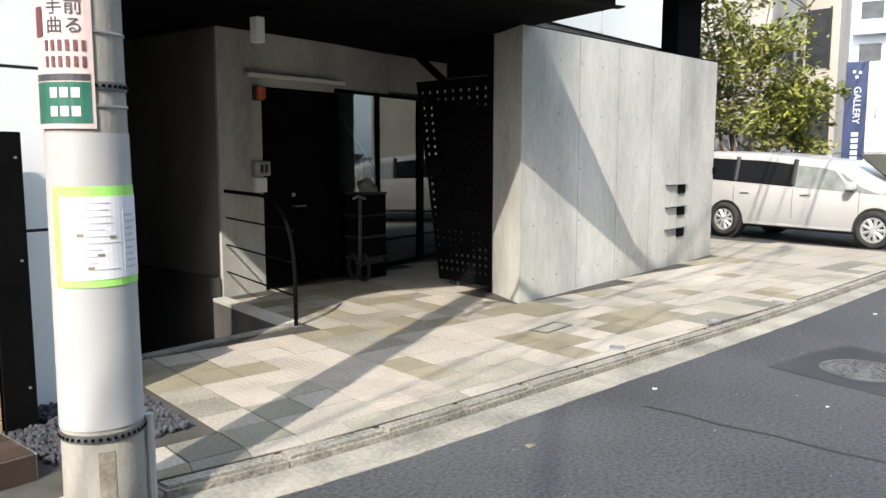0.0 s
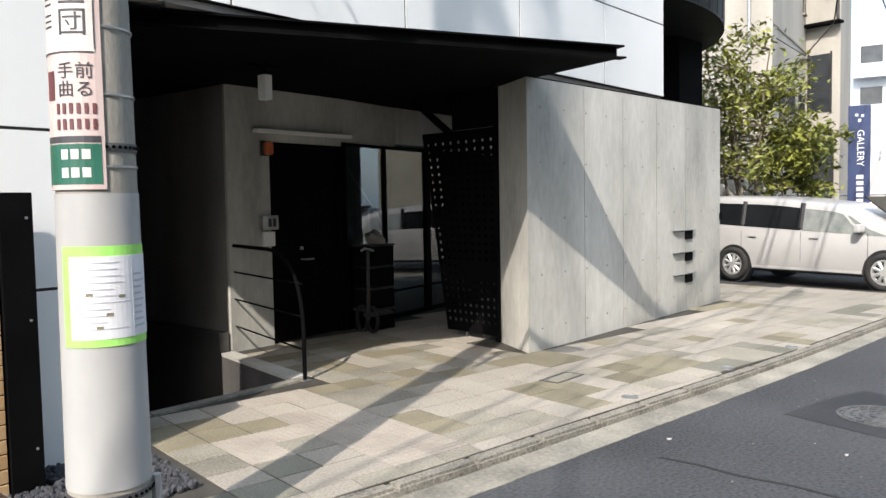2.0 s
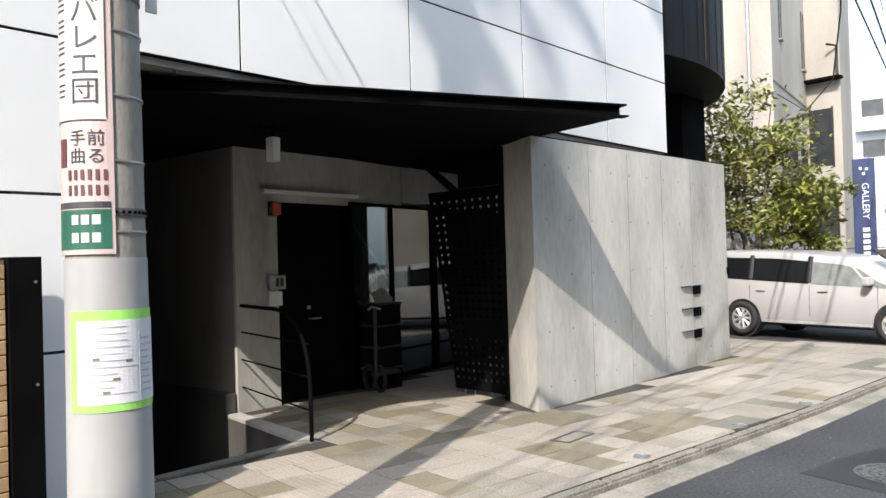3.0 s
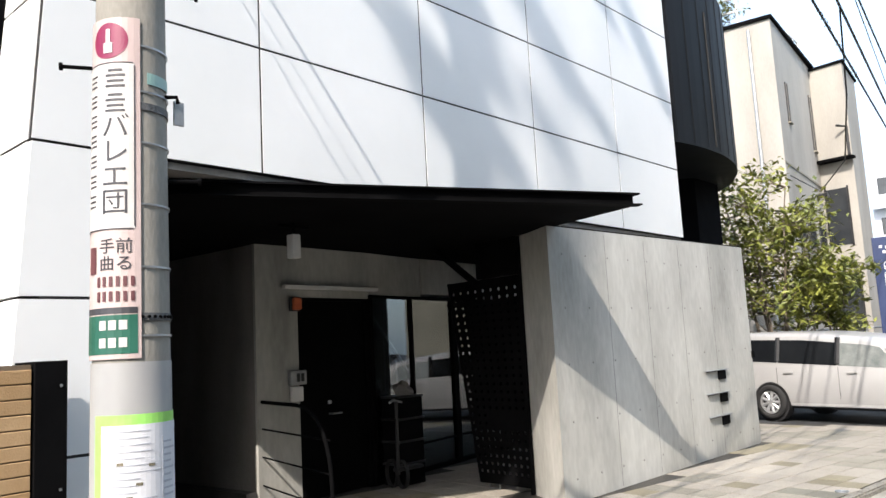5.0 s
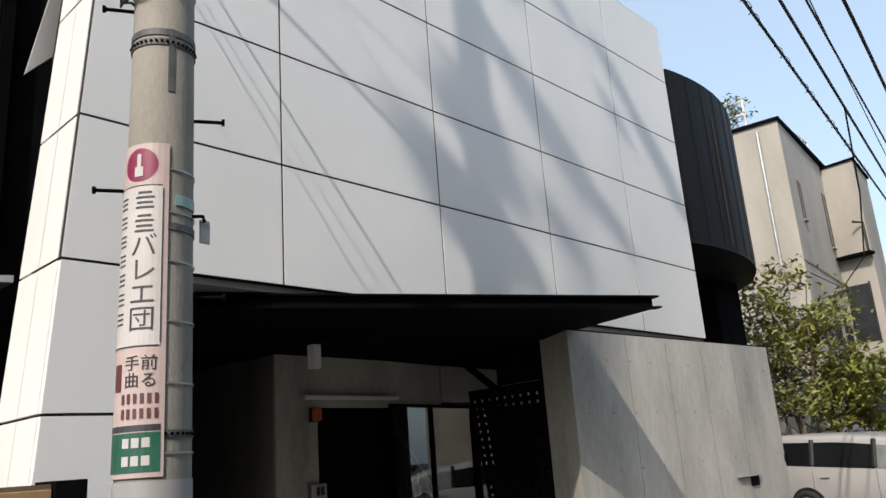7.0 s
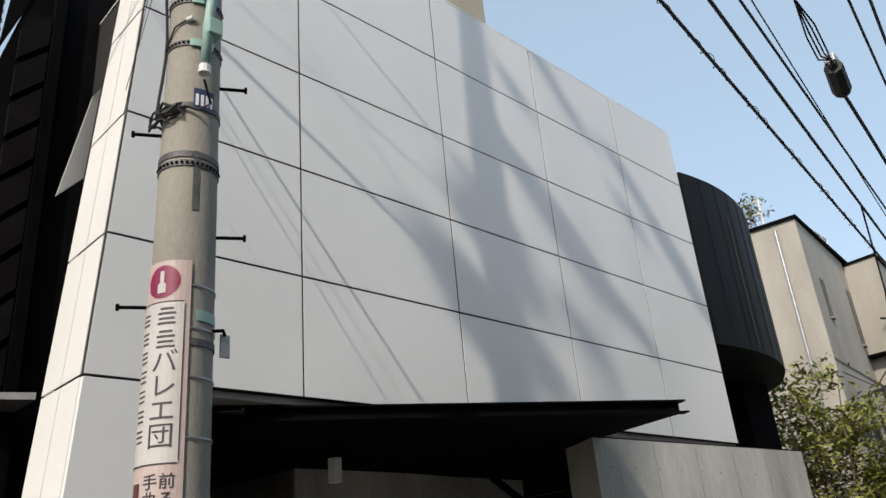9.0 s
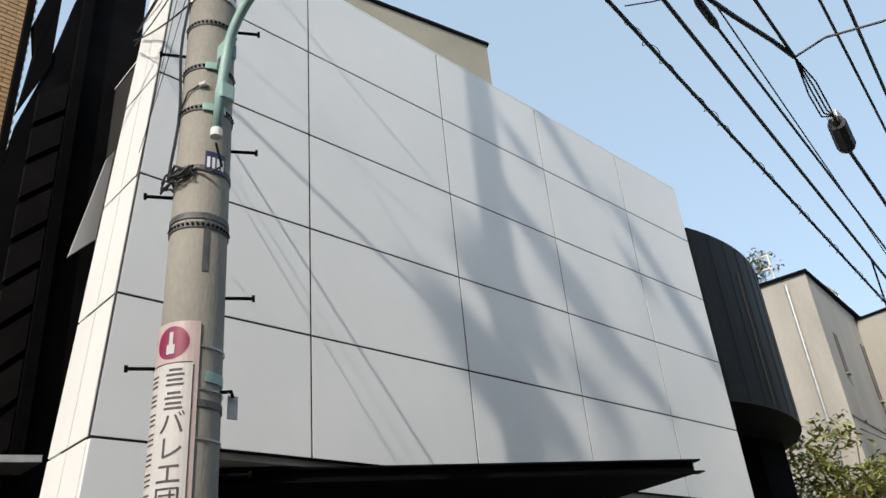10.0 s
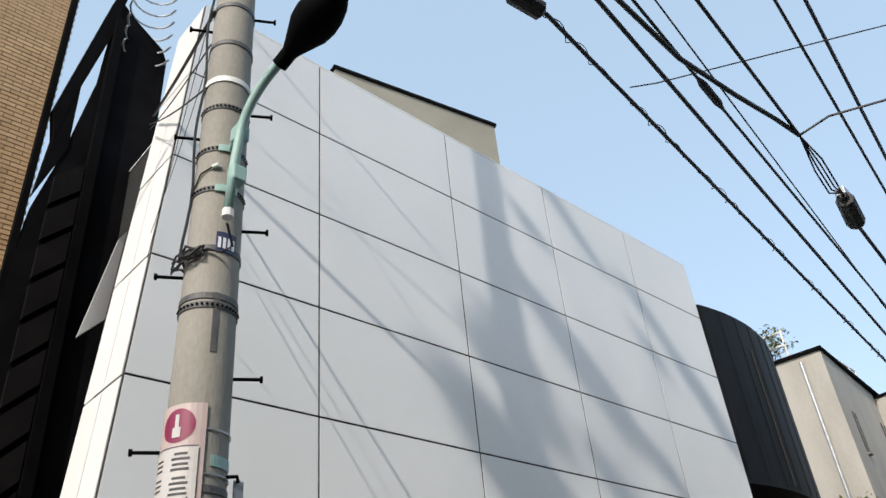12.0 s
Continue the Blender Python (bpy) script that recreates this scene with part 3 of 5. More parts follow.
for i in range(11):
    a, b = along(0.4 + 0.16 * i, 0.9), along(0.58 + 0.16 * i, 0.9)
    c, d = along(0.58 + 0.16 * i, 1.9), along(0.4 + 0.16 * i, 1.9)
    part("step", prism([a, b, c, d], 1.9 - 0.17 * i, 2.05 - 0.17 * i), M["concrete_dark"], hall)
part("handrail", tube([(*along(0.5, 0.88), 2.8), (*along(2.2, 0.88), 1.1)], 0.02, 8), M["grey_steel"], hall)
for i in range(6):
    s = 0.6 + 0.28 * i
    part("baluster", tube([(*along(s, 0.88), 2.05 - 1.06 * (s - 0.4)), (*along(s, 0.88), 2.72 - 1.03 * (s - 0.5))], 0.01, 6), M["grey_steel"], hall)

# ---- canopy ----
canopy = thing("canopy", "black steel canopy with an exposed beam edge", "canopy")
CA, CB = (6.36, 3.29), (2.62, 5.1)
CD = Vector((CA[0] - CB[0], CA[1] - CB[1])).normalized()
CN = Vector((-CD.y, CD.x))


def edge(s, off):
    return (CB[0] + CD.x * s + CN.x * off, CB[1] + CD.y * s + CN.y * off)


CL = math.hypot(CA[0] - CB[0], CA[1] - CB[1])
part("top_flange", prism([edge(0, 0), edge(CL, 0), edge(CL, 0.1), edge(0, 0.1)], 2.885, 2.9), M["black_steel"], canopy)
part("web", prism([edge(0, 0.045), edge(CL - 0.05, 0.045), edge(CL - 0.05, 0.06), edge(0, 0.06)], 2.802, 2.884), M["black_steel"], canopy)
part("bottom_flange", prism([edge(0, 0.0), edge(CL + 0.02, 0.0), edge(CL + 0.02, 0.1), edge(0, 0.1)], 2.787, 2.801), M["black_steel"], canopy)
part("roof_sheet", prism([edge(0, 0.102), edge(CL - 0.06, 0.102), (6.72, 4.6), (7.0, 5.7), (2.95, 5.7)], 2.86, 2.885), M["black_steel"], canopy)
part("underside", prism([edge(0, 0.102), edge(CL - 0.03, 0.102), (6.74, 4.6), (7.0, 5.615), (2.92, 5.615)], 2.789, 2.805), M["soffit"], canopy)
part("end_plate", prism([edge(CL - 0.05, 0.1), edge(CL - 0.035, 0.1), (6.74, 4.6), (6.725, 4.6)], 2.806, 2.884), M["black_steel"], canopy)
spot = thing("flood_light", "small pale box lamp hanging under the black canopy", "lamp", at=(4.3, 5.72, 2.82))
part("stem", tube([(0, 0, 0), (0, 0, -0.12)], 0.015, 8), M["black_steel"], spot)
part("bracket", boxed(-0.16, -0.02, -0.06, 0.16, 0.02, -0.03, 0.005), M["black_steel"], spot)
part("body", boxed(-0.045, -0.05, -0.34, 0.045, 0.05, -0.12, 0.01), M["lamp_white"], spot)

# ---- perforated gate leaf ----
gate = thing("perforated_gate", "tapering black steel gate leaf punched with round holes", "gate")
GX = Vector((6.86, 5.1, 0.0))
GU = Vector((0.09, 0.78, 0.0)).normalized()


def on_gate(u, z, off=0.0):
    p = GX + GU * u + Vector((GU.y, -GU.x, 0)) * off
    return (p.x, p.y, z)


def gate_width(z):
    return 0.765 + 0.172 * z


plate_bm = bmesh.new()
NU, NZ = 9, 26
cell = 2.3 / NZ


def solid(r, c):
    return (r in (0, 25) or (6 < r < 9 and c < 6))


for r in range(NZ):
    z0, z1 = 0.06 + r * cell, 0.06 + (r + 1) * cell
    for c in range(NU):
        cw0, cw1 = gate_width(z0) / NU, gate_width(z1) / NU
        quad = [on_gate(c * cw0, z0), on_gate((c + 1) * cw0, z0), on_gate((c + 1) * cw1, z1), on_gate(c * cw1, z1)]
        mid_u, mid_z = (c + 0.5) * (cw0 + cw1) / 2, (z0 + z1) / 2
        ring = [on_gate(mid_u + 0.0195 * math.cos(radians(a)), mid_z + 0.0195 * math.sin(radians(a))) for a in (225, 270, 315, 0, 45, 90, 135, 180)]
        q = [plate_bm.verts.new(p) for p in quad]
        if solid(r, c):
            plate_bm.faces.new(q)
            continue
        o = [plate_bm.verts.new(p) for p in ring]
        for i in range(4):
            plate_bm.faces.new((q[i], q[(i + 1) % 4], o[(2 * i + 2) % 8], o[(2 * i + 1) % 8], o[2 * i]))
bmesh.ops.remove_doubles(plate_bm, verts=plate_bm.verts, dist=0.0005)
geom = bmesh.ops.extrude_face_region(plate_bm, geom=plate_bm.faces[:])
bmesh.ops.translate(plate_bm, vec=Vector((0.006, 0, 0)), verts=[g for g in geom["geom"] if isinstance(g, bmesh.types.BMVert)])
part("perforated_plate", plate_bm, M["black_steel"], gate)
part("post", tube([on_gate(-0.02, 0), on_gate(-0.02, 2.78)], 0.025, 8), M["black_steel"], gate)
part("edge_bar", tube([on_gate(gate_width(0.06), 0.06), on_gate(gate_width(2.36), 2.36)], 0.016, 6), M["black_steel"], gate)
part("top_plate", prism([on_gate(0.0, 0)[:2], on_gate(0.66, 0)[:2], on_gate(0.66, 0, -0.01)[:2], on_gate(0, 0, -0.01)[:2]], [2.362, 2.362, 2.362, 2.362], 2.78), M["black_steel"], gate)
part("brace", tube([on_gate(0.68, 2.3, 0.03), on_gate(1.36, 2.78, 0.03)], 0.045, 6), M["black_steel"], gate)
part("drop_bolt", tube([on_gate(0.5, 0.1, 0.02), on_gate(0.5, 0.005, 0.02), on_gate(0.66, 0.005, 0.02), on_gate(0.66, 0.1, 0.02)], 0.01, 6), M["grey_steel"], gate, "bent steel drop bolt")

# ---- basement light well ----
pit = bmesh.new()
x0, y0, x1, y1 = PIT
prism([(x0 - 0.2, y0 - 0.02), (x0, y0 - 0.02), (x0, y1 + 1.4), (x0 - 0.2, y1 + 1.4)], -3.0, -0.02, pit)
prism([(x0 - 0.2, y0 - 0.2), (x1 + 0.2, y0 - 0.2), (x1 + 0.2, y0), (x0 - 0.2, y0)], -3.0, -0.02, pit)
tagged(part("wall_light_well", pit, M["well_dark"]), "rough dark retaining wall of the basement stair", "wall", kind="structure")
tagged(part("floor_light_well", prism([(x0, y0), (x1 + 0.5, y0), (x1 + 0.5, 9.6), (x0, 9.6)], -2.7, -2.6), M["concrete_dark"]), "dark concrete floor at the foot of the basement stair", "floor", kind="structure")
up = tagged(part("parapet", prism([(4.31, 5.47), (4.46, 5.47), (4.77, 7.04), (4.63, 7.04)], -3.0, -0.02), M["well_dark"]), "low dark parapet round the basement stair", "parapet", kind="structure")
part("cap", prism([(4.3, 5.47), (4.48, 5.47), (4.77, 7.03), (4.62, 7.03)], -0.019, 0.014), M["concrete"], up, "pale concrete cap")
# upstand colour carries the shade of the well
part("upstand", prism([(4.62, 7.06), (4.74, 7.06), (4.65, 9.5), (4.5, 9.5)], -3.0, 0.22), M["well_dark"], up, "upstand darkened for shade")
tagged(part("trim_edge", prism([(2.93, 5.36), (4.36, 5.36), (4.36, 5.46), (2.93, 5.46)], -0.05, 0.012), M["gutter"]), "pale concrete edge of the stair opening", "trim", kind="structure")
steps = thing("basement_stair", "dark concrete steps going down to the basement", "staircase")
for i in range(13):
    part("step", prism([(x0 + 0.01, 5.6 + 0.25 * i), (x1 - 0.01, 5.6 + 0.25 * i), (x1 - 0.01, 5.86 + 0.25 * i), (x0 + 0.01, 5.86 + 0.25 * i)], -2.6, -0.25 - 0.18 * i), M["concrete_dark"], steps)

# ---- curved steel hand rails ----
def curve(a, b, c, n=10):
    a, b, c = Vector(a), Vector(b), Vector(c)
    return [a * (1 - k / n) ** 2 + b * 2 * (k / n) * (1 - k / n) + c * (k / n) ** 2 for k in range(n + 1)]


rail = thing("hand_rail", "black steel hand rail with a bent post beside the stair", "railing", "entrance rails")
foot, wall_pt = Vector((4.36, 5.36, 0.0)), Vector((4.83, 7.06, 1.13))
top_run = [Vector((foot.x, foot.y, 0.0)), Vector((foot.x, foot.y, 0.45))] + curve((foot.x, foot.y, 0.46), (foot.x + 0.02, foot.y + 0.05, 1.12), (foot.x + 0.2, foot.y + 0.75, 1.13)) + [wall_pt]
part("post", tube(top_run, 0.019, 10), M["black_steel"], rail)
for zb in (0.85, 0.56, 0.27):
    part("bar", tube([(foot.x + 0.012, foot.y + 0.02, zb), (wall_pt.x, wall_pt.y, zb)], 0.009, 8), M["black_steel"], rail)
part("base_plate", boxed(foot.x - 0.05, foot.y - 0.05, 0.0, foot.x + 0.05, foot.y + 0.05, 0.008), M["grey_steel"], rail)
rail2 = thing("hand_rail", "black steel hand rail on the near side of the stair", "railing", "entrance rails")
top_run = [Vector((2.86, 5.42, 0.0)), Vector((2.86, 5.42, 0.45))] + curve((2.86, 5.42, 0.46), (2.86, 5.45, 1.1), (2.86, 6.0, 1.1)) + [Vector((2.86, 8.6, 1.1))]
part("post", tube(top_run, 0.019, 10), M["black_steel"], rail2)
for zb in (0.85, 0.56, 0.27):
    part("bar", tube([(2.86, 5.44, zb), (2.86, 8.6, zb)], 0.009, 8), M["black_steel"], rail2)
part("base_plate", boxed(2.8, 5.37, 0.0, 2.92, 5.47, 0.01), M["grey_steel"], rail2)

# ---- crates and a folded bicycle beside the door ----
for i in range(4):
    c = thing("crate", "dark plastic crate stacked beside the glass", "crate", "crates by the door", at=(6.76, 6.92, 0.0 + 0.263 * i))
    for q in ((-0.2, -0.15, 0.2, -0.135), (-0.2, 0.135, 0.2, 0.15), (-0.2, -0.134, -0.185, 0.134), (0.185, -0.134, 0.2, 0.134)):
        part("side", boxed(q[0], q[1], 0, q[2], q[3], 0.235, 0.003), M["soffit"], c)
    part("rim", boxed(-0.215, -0.165, 0.236, 0.215, 0.165, 0.262, 0.006), M["trim"], c)
    part("bottom", boxed(-0.19, -0.14, 0.0, 0.19, 0.14, 0.012), M["trim"], c)
bag = thing("bag", "crumpled grey plastic bag lying on the crates", "bag", at=(6.78, 6.9, 1.05))
bm = bmesh.new()
bmesh.ops.create_icosphere(bm, subdivisions=3, radius=0.14)
for v in bm.verts:
    v.co *= 0.8 + 0.5 * noise.noise(v.co * 9)
    v.co.z = max(-0.07, v.co.z * 0.9) + 0.07
part("body", bm, M["concrete_dark"], bag)
bike = thing("kick_scooter", "black folding scooter leaning beside the door", "scooter", at=(6.42, 6.7, 0.0))
for dy in (-0.08, 0.5):
    w = arc_sheet(0, 0, 0.14, 0, 360, -0.02, 0.02, 0.025, 24)
    bmesh.ops.transform(w, matrix=pose(0.06, dy * 0.3, 0.165, 90, 0, 70), verts=w.verts)
    part("wheel", w, M["rubber"], bike)
part("stem", tube([(0.02, 0, 0.16), (0.06, 0.03, 1.0)], 0.02, 8), M["trim"], bike)
part("bar", tube([(-0.12, -0.05, 1.0), (0.0, 0.02, 1.02), (0.2, 0.08, 0.98)], 0.014, 8), M["grey_steel"], bike)
part("deck", boxed(0.0, -0.05, 0.2, 0.4, 0.07, 0.24, 0.01), M["trim"], bike)

# ---- utility pole ----
PX, PY = 1.5, 3.12
FACE = math.degrees(math.atan2(-PY, -PX))


def pole_r(z):
    return 0.164 - 0.0070 * z


def round_pole(deg, z, out=0.0):
    a = radians(FACE + deg)
    return (PX + (pole_r(z) + out) * math.cos(a), PY + (pole_r(z) + out) * math.sin(a), z)


pole = thing("utility_pole", "round tapering grey concrete utility pole with straps and step bolts", "utility pole")
zs = [-0.3 + 0.5 * i for i in range(28)]
part("shaft", tube([(PX, PY, z) for z in zs], [pole_r(z) for z in zs], 40), M["pole"], pole, smooth=True)
part("sheet_wrap", arc_sheet(PX, PY, 0, 0, 360, 0.42, 1.6, 0.003, 120, rz=lambda z: pole_r(z) + 0.001), M["pole_sleeve"], pole, "pale grey plastic sheet wrap")
for z in (0.385, 1.78, 2.66, 3.55, 3.6, 3.88, 4.26, 4.54, 4.86, 5.4, 5.75):
    strap = part("strap", arc_sheet(PX, PY, 0, 0, 360, z - 0.016, z + 0.016, 0.005, 32, rz=lambda z: pole_r(z) + 0.001), M["cast_iron"], pole)
    if z in (0.385, 1.78, 3.55, 4.26, 4.54, 4.86):
        for k in range(18):
            a = -80 + 9.5 * k
            if z == 1.78 and a < 14:
                continue
            part("bead", tube([round_pole(a, z, 0.005), round_pole(a, z, 0.012)], 0.007, 6), M["black_steel"], strap)
part("white_ring", arc_sheet(PX, PY, 0, 0, 360, 5.06, 5.1, 0.006, 32, rz=lambda z: pole_r(z) + 0.002), M["lamp_white"], pole, "white ring")
part("mint_mark", arc_sheet(PX, PY, 0, FACE + 25, FACE + 80, 2.76, 2.81, 0.003, 8, rz=lambda z: pole_r(z) + 0.002), M["mint"], pole, "mint green paint mark")
part("stain_patch", arc_sheet(PX, PY, 0, FACE - 8, FACE + 14, 0.02, 0.33, 0.002, 8, rz=lambda z: pole_r(z) + 0.0005), M["scuff"], pole, "dark brown scuff")
for deg, z in ((-92, 2.86), (-92, 3.77), (-92, 4.7), (-92, 5.6), (86, 2.37), (86, 3.22), (86, 4.08), (86, 4.92), (86, 5.76), (-92, 6.5), (86, 6.6)):
    part("step_bolt", tube([round_pole(deg, z, -0.02), round_pole(deg, z, 0.125), round_pole(deg, z, 0.126), round_pole(deg, z, 0.14)], [0.009, 0.009, 0.018, 0.018], 8), M["black_steel"], pole)
part("label_strip", arc_sheet(PX, PY, 0, FACE + 8, FACE + 20, 3.3, 3.62, 0.003, 4, rz=lambda z: pole_r(z) + 0.001), M["cast_iron"], pole, "small grey metal label strip")
num = part("number_plate", arc_sheet(PX, PY, 0, FACE + 2, FACE + 46, 3.86, 3.98, 0.004, 8, rz=lambda z: pole_r(z) + 0.004), M["plate_blue"], pole, "navy plate with pale marks")
for k in range(4):
    part("mark", arc_sheet(PX, PY, 0, FACE + 6 + 10 * k, FACE + 12 + 10 * k, 3.88, 3.945, 0.002, 2, rz=lambda z: pole_r(z) + 0.0085), M["sign_text"], num)
run = [round_pole(-82 + 6 * math.sin(3.1 * z), z, 0.02 + 0.012 * math.sin(7 * z)) for z in [3.85 + 0.12 * k for k in range(30)]]
part("down_cable", tube(run, 0.008, 6), M["cable"], pole)
coil = [round_pole(-78 + 60 * math.sin(0.5 * k), 3.85 + 0.035 * math.sin(k * 1.7), 0.03 + 0.02 * math.sin(k)) for k in range(20)]
part("cable_coil", tube(coil, 0.007, 6), M["cable"], pole)
part("cable_tag", boxed(1.645, 3.02, 2.62, 1.695, 3.03, 2.73, 0.003), M["grey_steel"], pole, "grey metal tag hung from a strap")
part("tag_clamp", tube([round_pole(70, 2.735, 0.0), round_pole(76, 2.74, 0.045), round_pole(80, 2.715, 0.05)], 0.009, 8), M["black_steel"], pole)
part("conduit", tube([round_pole(88, 0.0, 0.02), round_pole(88, 0.42, 0.02)], 0.02, 8), M["pole_sleeve"], pole)

# ---- advertisement sheet bent round the pole ----
def strip_on_pole(name, d0, d1, z0, z1, out, material, parent, label="", steps=10):
    return part(name, arc_sheet(PX, PY, 0, FACE + d0, FACE + d1, z0, z1, 0.0015, steps, rz=lambda z: pole_r(z) + out), material, parent, label)


def lettering(text, size):
    cu = bpy.data.curves.new("letters", "FONT")
    cu.body, cu.size, cu.align_x, cu.align_y, cu.extrude = text, size, "CENTER", "CENTER", 0.0008
    ob = bpy.data.objects.new("letters", cu)
    scene.collection.objects.link(ob)
    me = bpy.data.meshes.new_from_object(ob.evaluated_get(bpy.context.evaluated_depsgraph_get()))
    bm = bmesh.new()
    bm.from_mesh(me)
    bpy.data.objects.remove(ob)
    bpy.data.meshes.remove(me)
    return bm


def letters_on_pole(text, size, deg, z, out, material, parent):
    bm = lettering(text, size)
    for k in range(-8, 9):
        bmesh.ops.bisect_plane(bm, geom=bm.verts[:] + bm.edges[:] + bm.faces[:], plane_co=(0.008 * k, 0, 0), plane_no=(1, 0, 0))
    for v in bm.verts:
        x, y, h = v.co
        zz = z + y
        v.co = round_pole(deg + math.degrees(x / pole_r(zz)), zz, out + h)
    return part("lettering", bm, material, parent)


# loose cable ends and small fittings on the upper pole
part("cable_cap", tube([(1.43, 2.86, 4.03), (1.43, 2.86, 3.985)], 0.03, 10), M["lamp_white"], pole, "white cable cap")
part("lamp_cable", tube([(1.43, 2.86, 3.95), round_pole(28, 3.88, 0.05), round_pole(12, 3.84, 0.03), round_pole(-12, 3.86, 0.02), round_pole(-50, 3.83, 0.03), round_pole(-84, 3.78, 0.06)], 0.007, 6), M["cable"], pole)
for z in (3.8, 3.83, 3.86):
    part("cable_loop", tube([round_pole(-30 - 8 * k, z + 0.012 * math.sin(1.9 * k + 40 * z), 0.014 + 0.006 * k) for k in range(9)], 0.006, 5), M["cable"], pole)
part("cable_tag", tube([round_pole(-20, 4.4, 0.012), round_pole(-8, 4.41, 0.014), round_pole(2, 4.4, 0.01)], [0.012, 0.016, 0.004], 6), M["lamp_white"], pole, "white cable tag")
part("tag_wire", tube([round_pole(-20, 4.4, 0.01), round_pole(-45, 4.37, 0.012), round_pole(-78, 4.25, 0.015)], 0.005, 5), M["cable"], pole)

ad = thing("pole_advertisement", "faded pink advertising sheet strapped round the concrete pole", "sign")
strip_on_pole("sheet", -207, 13, 1.615, 3.04, 0.008, M["ad_pink"], ad, "", 24)
strip_on_pole("white_field", -159, 5, 2.14, 2.84, 0.0098, M["ad_white"], ad, "white rounded field", 20)
strip_on_pole("green_field", -207, 8, 1.635, 1.79, 0.0098, M["ad_green"], ad, "dark green field", 20)
strip_on_pole("dark_line", -207, 8, 1.795, 1.82, 0.0098, M["ink"], ad, "thin black band", 20)
disc = bmesh.new()
rings = []
for k in range(7):
    row = []
    for i in range(28):
        a = 2 * math.pi * i / 28
        x, y = 0.078 * k / 6 * math.cos(a), 0.078 * k / 6 * math.sin(a)
        row.append(disc.verts.new(round_pole(-35 + math.degrees(x / 0.145), 2.94 + y, 0.0112)))
    rings.append(row)
for a, b in zip(rings[1:], rings[2:]):
    for i in range(28):
        disc.faces.new((a[i], a[(i + 1) % 28], b[(i + 1) % 28], b[i]))
disc.faces.new(rings[1])
for v in rings[0]:
    disc.verts.remove(v)
part("disc", disc, M["ad_red"], ad, "crimson disc")
strip_on_pole("disc_mark", -39, -32, 2.9, 2.99, 0.0125, M["ad_white"], ad, "plain pale mark", 3)
strip_on_pole("disc_mark", -43, -28, 2.885, 2.93, 0.0125, M["ad_white"], ad, "plain pale mark", 4)
# the vertical name and the address lines stay plain bars
for k in range(2):
    zc = 2.775 - 0.106 * k
    for dz, w in ((0.034, 22), (0.012, 30), (-0.012, 26), (-0.034, 30)):
        strip_on_pole("name_bar", -24 - w / 2, -24 + w / 2, zc + dz - 0.005, zc + dz + 0.005, 0.0116, M["ink"], ad, "", 4)
for k, ch in enumerate("\u30d0\u30ec\u30a8\u56e3"):
    letters_on_pole(ch, 0.112, -24, 2.563 - 0.106 * k, 0.0124, M["ink"], ad)
for d in (-159, 3.6):
    strip_on_pole("field_outline", d, d + 1.4, 2.15, 2.83, 0.0116, M["ink"], ad, "", 2)
for z in (2.137, 2.84):
    strip_on_pole("field_outline", -156, 2.5, z, z + 0.004, 0.0116, M["ink"], ad, "", 20)
for k in range(7):
    zc = 2.77 - 0.085 * k
    for dz in (-0.022, 0.0, 0.022):
        strip_on_pole("name_bar", -75, -57, zc + dz - 0.0035, zc + dz + 0.0035, 0.0116, M["ink"], ad, "", 3)
for z, ch in ((2.065, "\u624b"), (1.995, "\u66f2")):
    letters_on_pole(ch, 0.066, -36, z, 0.0116, M["ink"], ad)
for z, ch in ((2.065, "\u524d"), (1.995, "\u308b")):
    letters_on_pole(ch, 0.066, -10, z, 0.0116, M["ink"], ad)
for z in (1.925, 1.865):
    for k in range(6):
        strip_on_pole("address_bar", -52 + 10.2 * k, -47 + 10.2 * k, z - 0.02, z + 0.02, 0.0116, M["ad_ink"], ad, "", 2)
for z in (1.75, 1.68):
    for k in range(3):
        strip_on_pole("address_bar", -47 + 15 * k, -36 + 15 * k, z - 0.019, z + 0.019, 0.0116, M["ad_white"], ad, "", 2)
strip_on_pole("arrow_mark", -72, -56, 1.96, 2.07, 0.0116, M["ad_ink"], ad, "dark red arrow shape", 4)
for z in (1.7, 1.98, 2.24, 2.5, 2.72, 2.92):
    part("tie_wire", arc_sheet(PX, PY, 0, FACE + 12, FACE + 150, z, z + 0.008, 0.003, 12, rz=lambda z: pole_r(z) + 0.004), M["grey_steel"], ad)
notice = thing("paper_notice", "printed paper notice stuck on the pole with green tape", "notice")
strip_on_pole("tape", -56, 92, 1.335, 1.395, 0.006, M["green_tape"], notice, "bright green tape", 16)
strip_on_pole("tape", -56, 92, 1.0, 1.06, 0.006, M["green_tape"], notice, "bright green tape", 16)
strip_on_pole("tape", -56, -40, 1.061, 1.334, 0.006, M["green_tape"], notice, "bright green tape", 4)
strip_on_pole("paper", -43, 92, 1.03, 1.355, 0.0078, M["paper"], notice, "white printed paper", 20)
rng = random.Random(11)
for k in range(11):
    z = 1.33 - 0.026 * k
    strip_on_pole("text_bar", -36 + rng.uniform(0, 8), rng.uniform(5, 40), z - 0.0022, z + 0.0022, 0.0094, M["pale_ink"], notice, "", 8)
    if k > 1:
        strip_on_pole("text_bar", 46, 62 + rng.uniform(0, 12), z - 0.004, z + 0.004, 0.0094, M["pale_ink"], notice, "", 4)
strip_on_pole("text_bar", 43.5, 45, 1.06, 1.3, 0.0094, M["pale_ink"], notice, "", 2)
